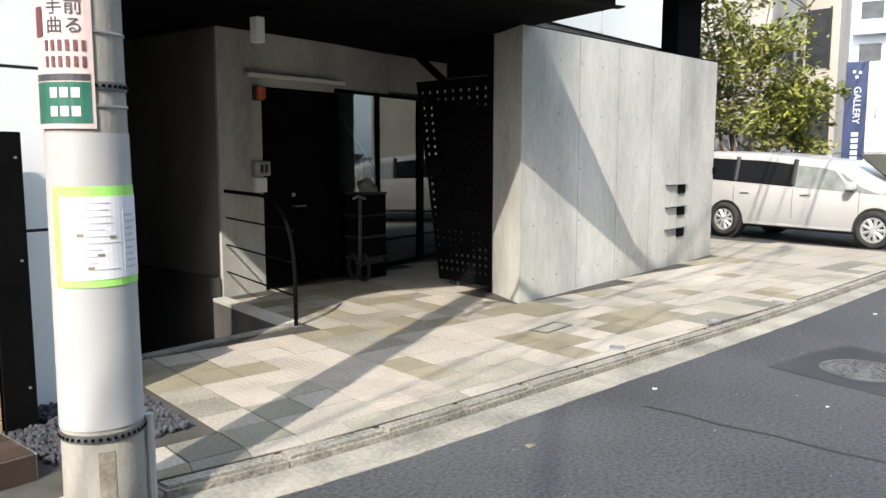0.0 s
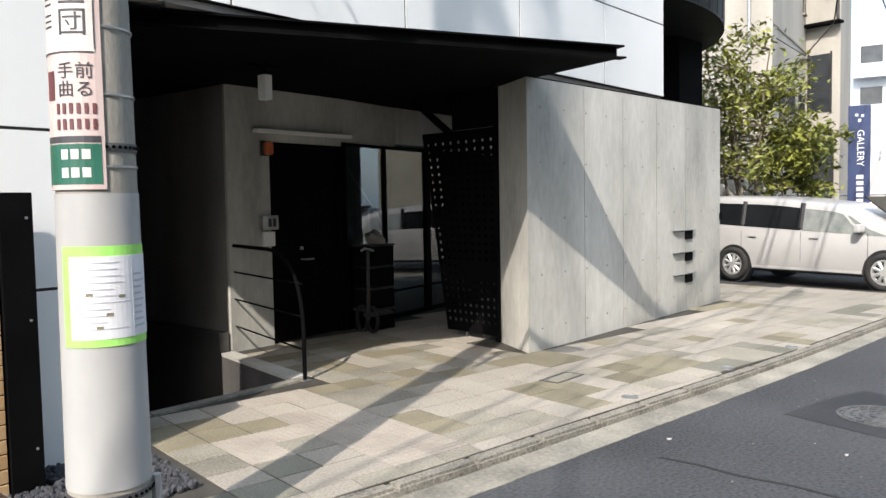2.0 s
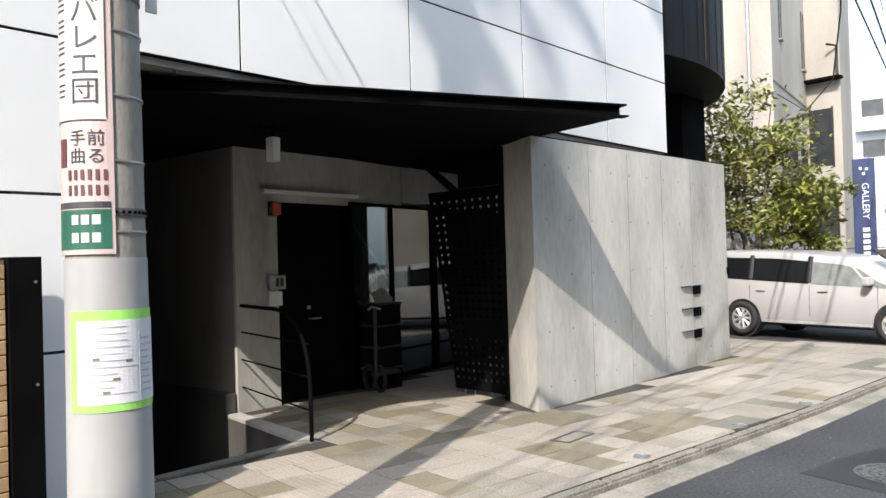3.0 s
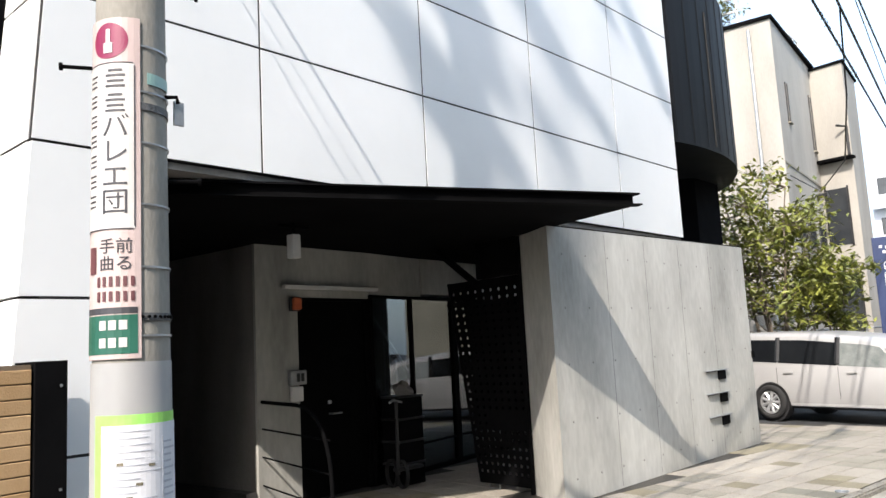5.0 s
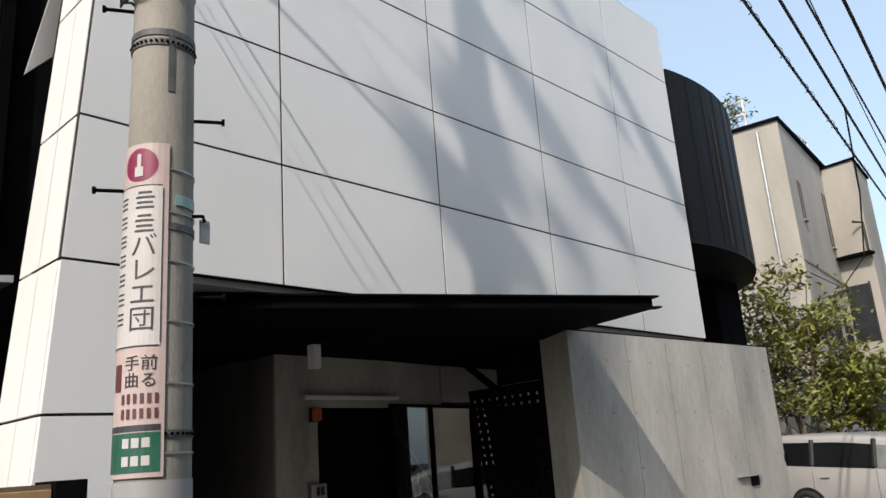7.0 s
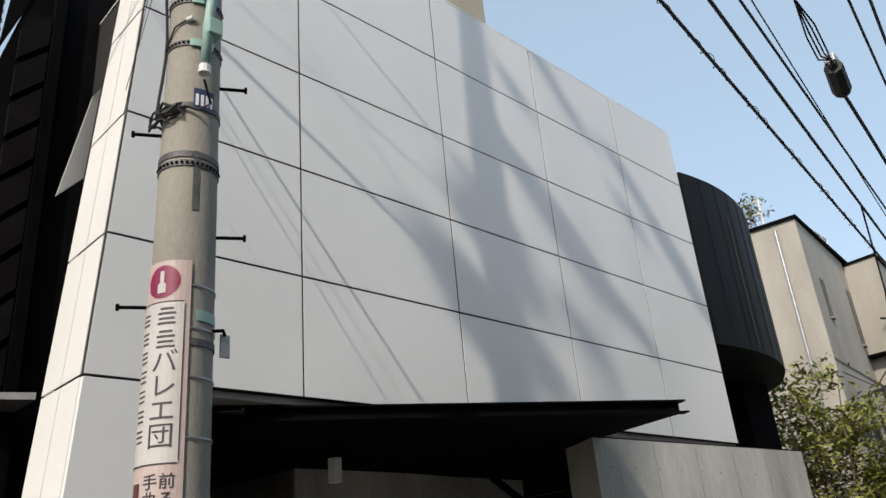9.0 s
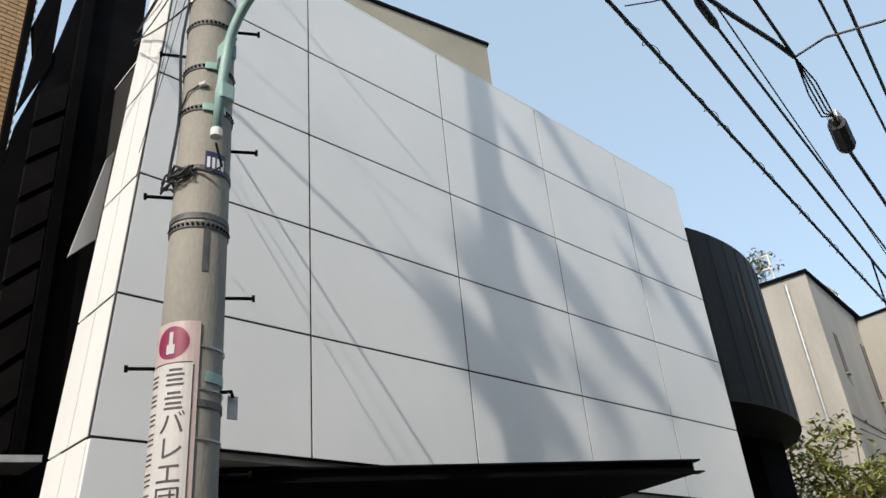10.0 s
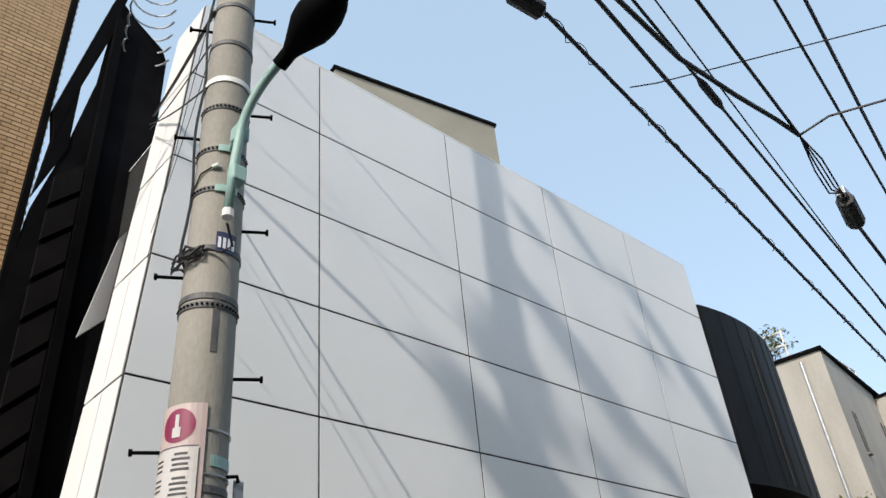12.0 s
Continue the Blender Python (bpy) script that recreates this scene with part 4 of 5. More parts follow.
for d, z in ((-20, 1.2), (5, 1.12), (22, 1.19), (-8, 1.07)):
    strip_on_pole("map_mark", d, d + 9, z, z + 0.012, 0.0094, M["tile_brown"], notice, "", 2)

# ---- street lamp on the pole ----
lamp = thing("street_lamp", "mint green bent arm with a dark street lamp head", "street lamp")
arm = [(1.43, 2.86, 3.99), (1.435, 2.845, 4.3), (1.44, 2.81, 4.52)] + curve((1.44, 2.81, 4.53), (1.448, 2.74, 4.78), (1.52, 2.49, 4.9), 8)
part("arm", tube(arm, 0.026, 12), M["mint"], lamp, smooth=True)
for z in (4.26, 4.54):
    b = part("bracket", tube([(1.44, 2.83, z), round_pole(20, z, 0.0)], 0.02, 8), M["mint"], lamp)
    part("clamp", boxed(-0.03, -0.045, -0.05, 0.05, 0.03, 0.05, 0.01, Matrix.Translation((1.45, 2.86, z))), M["mint"], lamp)
    part("bracket_band", arc_sheet(PX, PY, 0, FACE - 10, FACE + 40, z - 0.022, z + 0.022, 0.006, 10, rz=lambda z: pole_r(z) + 0.007), M["mint"], lamp)
head_bm = bmesh.new()
ha, hb = Vector((1.515, 2.51, 4.885)), Vector((1.57, 2.0, 5.09))
rad = [0.03, 0.055, 0.085, 0.115, 0.125, 0.12, 0.1, 0.06, 0.02]
tube([ha.lerp(hb, k / 8) for k in range(9)], rad, 16, head_bm)
part("head", head_bm, M["black_steel"], lamp, "dark lamp housing", smooth=True)
part("collar", tube([ha - (hb - ha).normalized() * 0.05, ha + (hb - ha).normalized() * 0.07], 0.045, 12), M["black_steel"], lamp)

# ---- neighbouring plot: tiled gate wall, black post, gravel ----
gate_wall = tagged(part("wall_gate_pier", prism([(0.35, 4.32), (1.575, 4.42), (1.575, 4.75), (0.35, 4.75)], -0.05, 1.62), M["joint"]), "low wall faced with beige brick tiles", "wall", kind="structure")
post = thing("black_post", "tall black steel gate post beside the tiled wall", "post", at=(1.67, 4.44, 0))
part("post", boxed(-0.085, -0.05, -0.05, 0.085, 0.25, 1.635, 0.004), M["black_steel"], post)
for z in (0.25, 0.95, 1.5):
    part("rivet", tube([(0.05, -0.049, z), (0.05, -0.056, z)], 0.008, 8), M["grey_steel"], post)
plinth = thing("plinth", "low step edged with dark brown tiles", "plinth", at=(0.95, 3.75, 0))
part("core", boxed(-0.5, -0.024, -0.05, 0.52, 0.55, 0.121), M["gutter"], plinth)
for k in range(4):
    part("tile", boxed(-0.5 + 0.256 * k, -0.032, -0.03, -0.256 + 0.256 * k, -0.02, 0.122, 0.003), M["brown_tile"], plinth)
    for j in range(4):
        part("tile", boxed(-0.5 + 0.256 * k, -0.018 + 0.14 * j, 0.115, -0.256 + 0.256 * k, 0.11 + 0.14 * j, 0.127, 0.003), M["brown_tile"], plinth)
bed_bm = prism([(1.55, 3.75), (2.3, 3.8), (2.5, 4.77), (1.6, 4.77)], -0.3, -0.003)
tagged(part("gravel_bed", bed_bm, M["soil"]), "dark bed of loose grey stones by the wall", "gravel bed", kind="structure")
rng = random.Random(8)
stones = bmesh.new()
for k in range(1500):
    u, w = rng.random(), rng.random()
    gx, gy = 1.57 + 0.74 * u + 0.14 * u * w, 3.79 + 0.95 * w
    s = rng.uniform(0.014, 0.032)
    bmesh.ops.create_icosphere(stones, subdivisions=1, radius=s, matrix=Matrix.Translation((gx, gy, 0.006 + rng.uniform(0, 0.02))) @ Euler((rng.random() * 3, rng.random() * 3, rng.random() * 3)).to_matrix().to_4x4() @ Matrix.Diagonal((1, rng.uniform(0.6, 1), rng.uniform(0.5, 0.8), 1)))
tagged(part("gravel", stones, M["gravel"]), "loose dark grey gravel stones", "gravel", kind="stuff")

# ---- brick tiled apartment house and black steel stair tower ----
apartment = thing("brick_apartment", "tall house faced with beige brick tiles", "building")
part("wall", prism([(-6, 8.78), (1.67, 8.78), (1.67, 16), (-6, 16)], -0.1, 15), M["joint"], apartment)
part("drain_pipe", tube([(1.71, 8.72, 0), (1.71, 8.72, 15)], 0.035, 10), M["grey_steel"], apartment)
tower = thing("stair_tower", "black steel stair tower with slanted louvres beside the white house", "stair tower")
def upright(outline, y0, y1):
    """A sheet standing in the plane of x and z, from y0 to y1."""
    return prism(outline, -y1, -y0, m=pose(0, 0, 0, 90))


part("screen", upright([(2.04, 10.62), (2.0, 9.93), (1.97, 9.15), (1.77, 7.89), (1.57, 7.0), (1.5, 6.2), (1.5, 0), (2.75, 0), (2.75, 9.9), (2.67, 10.1), (2.25, 10.41)], 7.6, 7.75), M["soffit"], tower)
part("stringer", upright([(1.95, 10.6), (2.1, 10.75), (2.005, 9.95), (1.765, 8.83), (1.6, 7.95), (1.53, 8.35)], 7.58, 7.72), M["black_steel"], tower)
part("stringer", upright([(1.765, 8.85), (1.775, 7.85), (1.54, 7.1), (1.6, 8.0)], 7.585, 7.71), M["black_steel"], tower)
part("post", boxed(1.44, 7.6, 0, 1.51, 7.7, 11.2), M["black_steel"], tower)
part("post", boxed(2.0, 7.5, 0, 2.11, 7.598, 10.2), M["black_steel"], tower)
for k in range(11):
    z = 2.3 + 0.47 * k
    part("louvre", upright([(1.7, z), (1.985, z + 0.3), (1.985, z + 0.68), (1.7, z + 0.38)], 7.53, 7.595), M["cast_dark"], tower)
for k in range(6):
    part("hoop", tube([(2.4 + 0.3 * math.cos(radians(a)), 7.4 + 0.3 * math.sin(radians(a)), 9.75 + 0.25 * k) for a in range(0, 200, 20)], 0.014, 6), M["grey_steel"], tower)
part("landing", prism([(1.7, 7.1), (2.1, 6.95), (2.1, 7.5), (1.7, 7.6)], 3.3, 3.36), M["grey_steel"], tower, "pale steel landing edge")
# pale panel in the pole wrap's grey, which stands in for its shade
part("hood_panel", upright([(1.66, 4.55), (1.84, 4.75), (1.9, 5.62), (1.85, 5.53)], 5.6, 5.64), M["pole_sleeve"], tower, "tapered panel greyed for shade")

# ---- minivan on the side street ----
van = thing("minivan", "parked pearl white minivan with dark rear windows", "car", at=(15.83, 3.9, -0.03))
vr = Vector((14.27 - 15.0, 2.73 - 5.44, 0)).normalized()
van.rotation_euler = (radians(0.0), radians(0.0), math.atan2(vr.y, vr.x))
van.location = Vector((14.635, 4.085, -0.025)) + Vector((vr.y, -vr.x, 0)) * -0.80
# own axes: x ahead, y to its left; the side to the camera is its right (-y)
WB, TR, WR = 2.81, 0.80, 0.31


def loft(rows, bm=None):
    bm = bm or bmesh.new()
    rs = [[bm.verts.new(p) for p in r] for r in rows]
    for a, b in zip(rs, rs[1:]):
        for i in range(len(a) - 1):
            bm.faces.new((a[i], a[i + 1], b[i + 1], b[i]))
    bm.faces.new(rs[0][::-1])
    bm.faces.new(rs[-1])
    return bm


def van_section(x):
    """Half outline from the sill to the roof at station x: belt, roof height and half widths."""
    f = smooth01((x - 0.95) / 1.1)
    roof = 1.61 - 0.09 * smooth01((x + 0.9) / 1.6) - 0.70 * smooth01((x - 0.35) / 1.95)
    tail = smooth01((-1.95 - x) / 0.35)
    roof -= 0.10 * tail
    roof -= 0.035 * (x + 2.2) * (1 - smooth01((x - 0.35) / 1.95))
    belt = min(0.97 - 0.055 * x, roof - 0.02)
    wide = 0.86 - 0.10 * smooth01((abs(x) - 1.7) / 0.65) - 0.08 * smooth01((abs(x) - 2.15) / 0.2)
    top = wide - 0.15 * min(1, (roof - belt) / 0.5)
    return roof, belt, wide, top


secs = []
for k in range(41):
    x = -2.32 + 4.64 * k / 40
    roof, belt, wide, top = van_section(x)
    low = 0.24
    half = [(wide - 0.05, low), (wide - 0.005, low + 0.12), (wide, 0.62), (wide - 0.012, belt - 0.03), (wide - 0.03, belt), (top + 0.03, roof - 0.09), (top - 0.03, roof - 0.03), (top - 0.2, roof)]
    secs.append([(x, y, z) for y, z in half] + [(x, -y, z) for y, z in half[::-1]])
body = loft(secs)
part("body", body, M["car_paint"], van, smooth=True)
part("floor_pan", boxed(-2.2, -0.76, 0.2, 2.2, 0.76, 0.245), M["trim"], van)


def side_glass(x0, x1, xt0, xt1, name, material, side):
    cols = []
    n = 8
    for k in range(n + 1):
        col = []
        for up, t in ((0, -0.02), (0.5, 0.46), (1, 0.9)):
            x = (x0 + (x1 - x0) * k / n) * (1 - up) + (xt0 + (xt1 - xt0) * k / n) * up
            roof, belt, wide, top = van_section(x)
            y = (wide - 0.03) + (top + 0.06 - wide) * t
            z = belt + (roof - 0.09 - belt) * t
            col.append((x, y, z))
        cols.append(col)
    bm = bmesh.new()
    layers = [[[bm.verts.new((x, side * (y + off), z)) for x, y, z in c] for c in cols] for off in (-0.02, 0.012)]
    for lay in layers:
        for a, b in zip(lay, lay[1:]):
            for i in range(2):
                bm.faces.new((a[i], b[i], b[i + 1], a[i + 1]))
    a, b = layers
    for k in range(n):
        bm.faces.new((a[k][0], a[k + 1][0], b[k + 1][0], b[k][0]))
        bm.faces.new((a[k][2], a[k + 1][2], b[k + 1][2], b[k][2]))
    for k in (0, n):
        for i in range(2):
            bm.faces.new((a[k][i], a[k][i + 1], b[k][i + 1], b[k][i]))
    return part(name, bm, material, van)


for side in (-1, 1):
    side_glass(-2.2, -1.25, -2.1, -1.25, "rear_quarter_window", M["car_glass"], side)
    side_glass(-1.21, -0.09, -1.21, -0.09, "sliding_door_window", M["car_glass"], side)
    side_glass(-0.05, 1.02, -0.05, 0.66, "front_door_window", M["clear_glass"], side)
    side_glass(1.1, 1.45, 0.74, 0.8, "quarter_light", M["clear_glass"], side)
    for xs in (-1.23, -0.07):
        part("door_pillar", tube([(xs, side * 0.838, 0.99 - 0.05 * xs), (xs, side * 0.74, 1.44 - 0.035 * xs)], 0.045, 6), M["trim"], van)
    for xs in (-1.25, -0.06, 1.12):
        part("door_gap", tube([(xs, side * 0.859, 0.4), (xs, side * 0.862, 0.62), (xs, side * 0.85, 0.94)], 0.004, 5), M["trim"], van)
    part("sill_trim", boxed(-1.0, side * 0.855 - 0.01, 0.26, 1.02, side * 0.855 + 0.01, 0.3), M["car_paint"], van)
    for xs in (-1.1, 0.1):
        part("door_handle", boxed(xs, side * 0.872 - 0.012, 0.83, xs + 0.18, side * 0.872 + 0.012, 0.86, 0.006), M["car_paint"], van)
    mir = boxed(-0.06, -0.1, -0.07, 0.06, 0.1, 0.07, 0.03, pose(1.02, side * 0.95, 1.02))
    part("wing_mirror", mir, M["car_paint"], van)
    part("tail_light", boxed(-2.3, side * 0.7 - 0.05, 0.85, -2.2, side * 0.7 + 0.05, 1.3, 0.02), M["orange"], van, "red tail light")
    part("head_light", boxed(1.98, side * 0.68 - 0.08, 0.66, 2.24, side * 0.68 + 0.08, 0.8, 0.03), M["clear_glass"], van, "clear head light")
shield = [(1.62, 0.6, 0.93), (1.62, -0.6, 0.93), (0.86, -0.56, 1.5), (0.86, 0.56, 1.5)]
bm = bmesh.new()
q = [bm.verts.new((x + 0.06, y, z + 0.045)) for x, y, z in shield]
q2 = [bm.verts.new((x + 0.05, y, z + 0.03)) for x, y, z in shield]
bm.faces.new(q); bm.faces.new(q2[::-1])
for i in range(4):
    bm.faces.new((q[i], q[(i + 1) % 4], q2[(i + 1) % 4], q2[i]))
part("windscreen", bm, M["car_glass"], van)
for xw in (-WB / 2, WB / 2):
    for side in (-1, 1):
        y = side * 0.80
        arch = arc_sheet(0, 0, 0.335, 0, 360, -0.09, 0.065, 0.03, 28)
        bmesh.ops.transform(arch, matrix=pose(xw, y, WR, 90 * side * -1), verts=arch.verts)
        part("wheel_arch", arch, M["trim"], van)
        well = bmesh.new()
        bmesh.ops.create_cone(well, cap_ends=True, segments=28, radius1=0.335, radius2=0.335, depth=0.14, matrix=pose(xw, y - side * 0.008, WR, 90))
        part("wheel_well", well, M["trim"], van)
        wheel = bmesh.new()
        prof = [(0.21, -0.085), (0.29, -0.09), (WR, -0.06), (WR, 0.06), (0.29, 0.09), (0.21, 0.085)]
        rings = []
        for k in range(32):
            a = 2 * math.pi * k / 32
            rings.append([wheel.verts.new((r * math.cos(a), h, r * math.sin(a))) for r, h in prof])
        for k in range(32):
            a, b = rings[k], rings[(k + 1) % 32]
            for i in range(len(prof)):
                wheel.faces.new((a[i], a[(i + 1) % 6], b[(i + 1) % 6], b[i]))
        bmesh.ops.transform(wheel, matrix=pose(xw, side * 0.835, WR), verts=wheel.verts)
        tyre = part("wheel", wheel, M["rubber"], van, "black tyre", smooth=True)
        rim = arc_sheet(0, 0, 0.175, 0, 360, -0.05, 0.07, 0.036, 28)
        bmesh.ops.transform(rim, matrix=pose(xw, side * 0.84, WR, -90 * side), verts=rim.verts)
        part("rim", rim, M["alloy"], tyre)
        for k in range(9):
            a = radians(40 * k)
            part("spoke", tube([(xw + 0.04 * math.cos(a), side * 0.895, WR + 0.04 * math.sin(a)), (xw + 0.19 * math.cos(a), side * 0.885, WR + 0.19 * math.sin(a))], [0.026, 0.034], 6), M["alloy"], tyre)
        hubcap = bmesh.new()
        bmesh.ops.create_cone(hubcap, cap_ends=True, segments=20, radius1=0.06, radius2=0.06, depth=0.02, matrix=pose(xw, side * 0.905, WR, 90))
        part("hub_cap", hubcap, M["alloy"], tyre)


# ---- trees ----
def tree(name, label, base, stems, height, spread, leaves, leaf_size, seed, leafmat, low=0.3, lean=(0, 0), first=2, stout=1.0):
    rng = random.Random(seed)
    t = thing(name, label, "tree", at=base)
    wood, tips = bmesh.new(), []
    for s in range(stems):
        a = 2 * math.pi * s / stems + rng.uniform(-0.4, 0.4)
        p = Vector((0.12 * math.cos(a), 0.12 * math.sin(a), -0.05))
        out = Vector((math.cos(a) * spread * 0.45 + lean[0], math.sin(a) * spread * 0.45 + lean[1], height * rng.uniform(0.8, 1.0)))
        pts = [p.lerp(out, k / 6) + Vector((rng.uniform(-1, 1), rng.uniform(-1, 1), 0)) * 0.05 * height * 0.2 * (k > 0) for k in range(7)]
        r0 = 0.011 * height * stout
        tube(pts, [r0 * (1 - 0.13 * k) for k in range(7)], 7, wood)
        for k in range(first, 7):
            for b in range(4 if first == 2 else 9):
                aa = rng.uniform(0, 2 * math.pi)
                q = pts[k] + Vector((math.cos(aa), math.sin(aa), rng.uniform(-0.05, 0.6))) * spread * rng.uniform(0.3, 0.75) * (1.1 - 0.06 * k)
                m = pts[k].lerp(q, 0.5) + Vector((0, 0, -0.04 * spread))
                tube([pts[k], m, q], [r0 * 0.35, r0 * 0.22, r0 * 0.08], 5, wood)
                tips += [q, m.lerp(q, 0.5)]
                for c in range(2):
                    w = q + Vector((rng.uniform(-1, 1), rng.uniform(-1, 1), rng.uniform(-0.7, 0.7))) * spread * 0.22
                    tube([m.lerp(q, 0.6), w], [r0 * 0.12, r0 * 0.05], 4, wood)
                    tips.append(w)
    part("trunk", wood, M["bark"], t)
    verts, faces = [], []
    tips = [p for p in tips if p.z > low * height]
    for k in range(leaves):
        c = rng.choice(tips) + Vector((rng.gauss(0, 1), rng.gauss(0, 1), rng.gauss(0, 0.8))) * spread * 0.09
        e = Euler((rng.uniform(-0.9, 0.9), rng.uniform(-0.9, 0.9), rng.uniform(0, 6.3))).to_matrix()
        s = leaf_size * rng.uniform(0.6, 1.2)
        n = len(verts)
        for q in ((-0.9, 0, 0), (-0.2, 0.38, 0.1), (-0.2, -0.38, 0.1), (1.0, 0, -0.1), (-0.1, 0, -0.05)):
            verts.append(c + e @ Vector(q) * s)
        faces += [(n, n + 2, n + 4), (n, n + 4, n + 1), (n + 1, n + 4, n + 3), (n + 4, n + 2, n + 3)]
    me = bpy.data.meshes.new("crown")
    me.from_pydata(verts, [], faces)
    me.materials.append(leafmat)
    crown = new("crown", me)
    crown.parent = t
    tagged(crown, kind="stuff")
    return t


tree("street_tree", "small multi-stemmed tree with sparse yellow-green leaves", (17.6, 6.15, -0.05), 6, 4.75, 1.8, 5200, 0.1, 3, M["leaf"], low=0.42)
tree("street_tree", "low leafy tree behind the parked minivan", (18.15, 5.2, -0.05), 4, 3.1, 1.0, 2000, 0.1, 9, M["leaf"], low=0.52)

# ---- gallery signs, fence and wall behind the minivan ----
sg = thing("gallery_sign", "tall blue upright sign board with pale lettering", "sign", at=(19.52, 4.32, -0.06))
sg.rotation_euler = (0, 0, radians(-78))
part("board", boxed(-0.225, -0.05, 0.0, 0.225, 0.05, 3.62, 0.01), M["blue"], sg)
letters = lettering("GALLERY", 0.2)
bmesh.ops.transform(letters, matrix=pose(0.02, -0.053, 2.66, 90, 90, 0), verts=letters.verts)
part("lettering", letters, M["sign_text"], sg)
for k in range(8):
    part("name_bar", boxed(-0.05, -0.054, 1.97 - 0.135 * k, 0.09, -0.05, 2.06 - 0.135 * k), M["sign_text"], sg)
for dx, dz in ((-0.06, 3.4), (0.06, 3.38), (0.0, 3.28)):
    part("emblem", boxed(dx - 0.03, -0.054, dz - 0.03, dx + 0.03, -0.05, dz + 0.03), M["sign_text"], sg)
ws = thing("white_sign", "white notice board on posts with faint lettering", "sign", at=(20.6, 3.85, -0.06))
ws.rotation_euler = (0, 0, radians(-76))
part("board", boxed(-0.5, -0.04, 1.35, 0.85, 0.04, 3.5, 0.01), M["lamp_white"], ws)
for dx in (-0.4, 0.75):
    part("post", boxed(dx - 0.03, 0.041, 0, dx + 0.03, 0.1, 3.4), M["grey_steel"], ws)
for k in range(6):
    part("text_bar", boxed(-0.3, -0.044, 3.1 - 0.14 * k, -0.24, -0.04, 3.2 - 0.14 * k), M["pale_ink"], ws)
fence = thing("garden_fence", "low grey railing on a concrete base behind the minivan", "fence", at=(0, 0, 0))
fa, fb = Vector((19.2, 8.2, 0)), Vector((20.3, 3.2, 0))
fd = (fb - fa).normalized()
part("base", prism([(fa.x, fa.y), (fb.x, fb.y), (fb.x + 0.2, fb.y), (fa.x + 0.2, fa.y)], -0.06, 0.9), M["cream_dark"], fence)
for z in (1.05, 1.3, 1.55):
    part("rail", tube([(fa.x + 0.1, fa.y, z), (fb.x + 0.1, fb.y, z)], 0.02, 6), M["grey_steel"], fence)
for k in range(15):
    p = fa.lerp(fb, k / 14)
    part("picket", tube([(p.x + 0.1, p.y, 0.9), (p.x + 0.1, p.y, 1.58)], 0.015, 6), M["grey_steel"], fence)

# ---- cream rendered house ----
cream = thing("cream_house", "cream rendered house with narrow windows and flat roof", "building")
C0, C1, C2 = (20.1, 13.5), (20.86, 6.65), (26.2, 7.3)
part("wall", prism([C1, C2, (26.6, 16), C0], -0.1, 9.9), M["cream"], cream)
part("parapet_cap", prism([(20.8, 6.58), (26.45, 7.2), (26.7, 16.1), (20.0, 13.5)], 9.901, 9.99), M["black_steel"], cream, "dark roof edge")
part("wing", prism([(25.9, 7.24), (25.76, 6.24), (28.3, 6.54), (28.5, 14)], -0.1, 9.75), M["cream"], cream)
part("wing_cap", prism([(25.85, 7.2), (25.7, 6.18), (28.35, 6.48), (28.55, 14.1)], 9.751, 9.83), M["black_steel"], cream)
part("drain_pipe", tube([(20.74, 7.2, 0), (20.74, 7.2, 9.7)], 0.045, 8), M["grey_steel"], cream, "grey down pipe")
part("floor_line", prism([(20.84, 6.63), (26.1, 7.26), (26.1, 7.32), (20.9, 6.7)], 5.95, 6.0), M["cream_dark"], cream)


def on_face(s, off, a=Vector(C1), b=Vector(C2)):
    d = (b - a).normalized()
    n = Vector((d.y, -d.x))
    p = a + d * s + n * off
    return (p.x, p.y)


for s, w, z0, z1 in ((1.05, 0.2, 7.3, 8.35), (4.5, 0.3, 7.1, 8.8), (0.9, 0.7, 2.9, 4.6), (2.2, 0.9, 2.9, 4.6), (3.8, 1.0, 2.9, 4.6)):
    win = part("window", prism([on_face(s, 0.02), on_face(s + w, 0.02), on_face(s + w, -0.1), on_face(s, -0.1)], z0, z1), M["dark_pane"], cream)
    part("frame", prism([on_face(s - 0.04, 0.03), on_face(s, 0.03), on_face(s, -0.05), on_face(s - 0.04, -0.05)], z0 - 0.04, z1 + 0.04), M["trim"], win)
    part("frame", prism([on_face(s + w, 0.03), on_face(s + w + 0.04, 0.03), on_face(s + w + 0.04, -0.05), on_face(s + w, -0.05)], z0 - 0.04, z1 + 0.04), M["trim"], win)
    part("sill", prism([on_face(s - 0.05, 0.08), on_face(s + w + 0.05, 0.08), on_face(s + w + 0.05, 0.0), on_face(s - 0.05, 0.0)], z0 - 0.08, z0 - 0.04), M["cream_dark"], win)
la, lb = Vector((25.9, 7.24)), Vector((25.76, 6.24))
for s, w, z0, z1 in ((0.1, 0.62, 4.1, 5.85), (0.1, 0.7, 1.4, 3.2)):
    win = part("window", prism([on_face(s, 0.02, la, lb), on_face(s + w, 0.02, la, lb), on_face(s + w, -0.1, la, lb), on_face(s, -0.1, la, lb)], z0, z1), M["dark_pane"], cream)
    for e in (s - 0.05, s + w):
        part("frame", prism([on_face(e, 0.04, la, lb), on_face(e + 0.05, 0.04, la, lb), on_face(e + 0.05, -0.05, la, lb), on_face(e, -0.05, la, lb)], z0 - 0.05, z1 + 0.05), M["trim"], win)
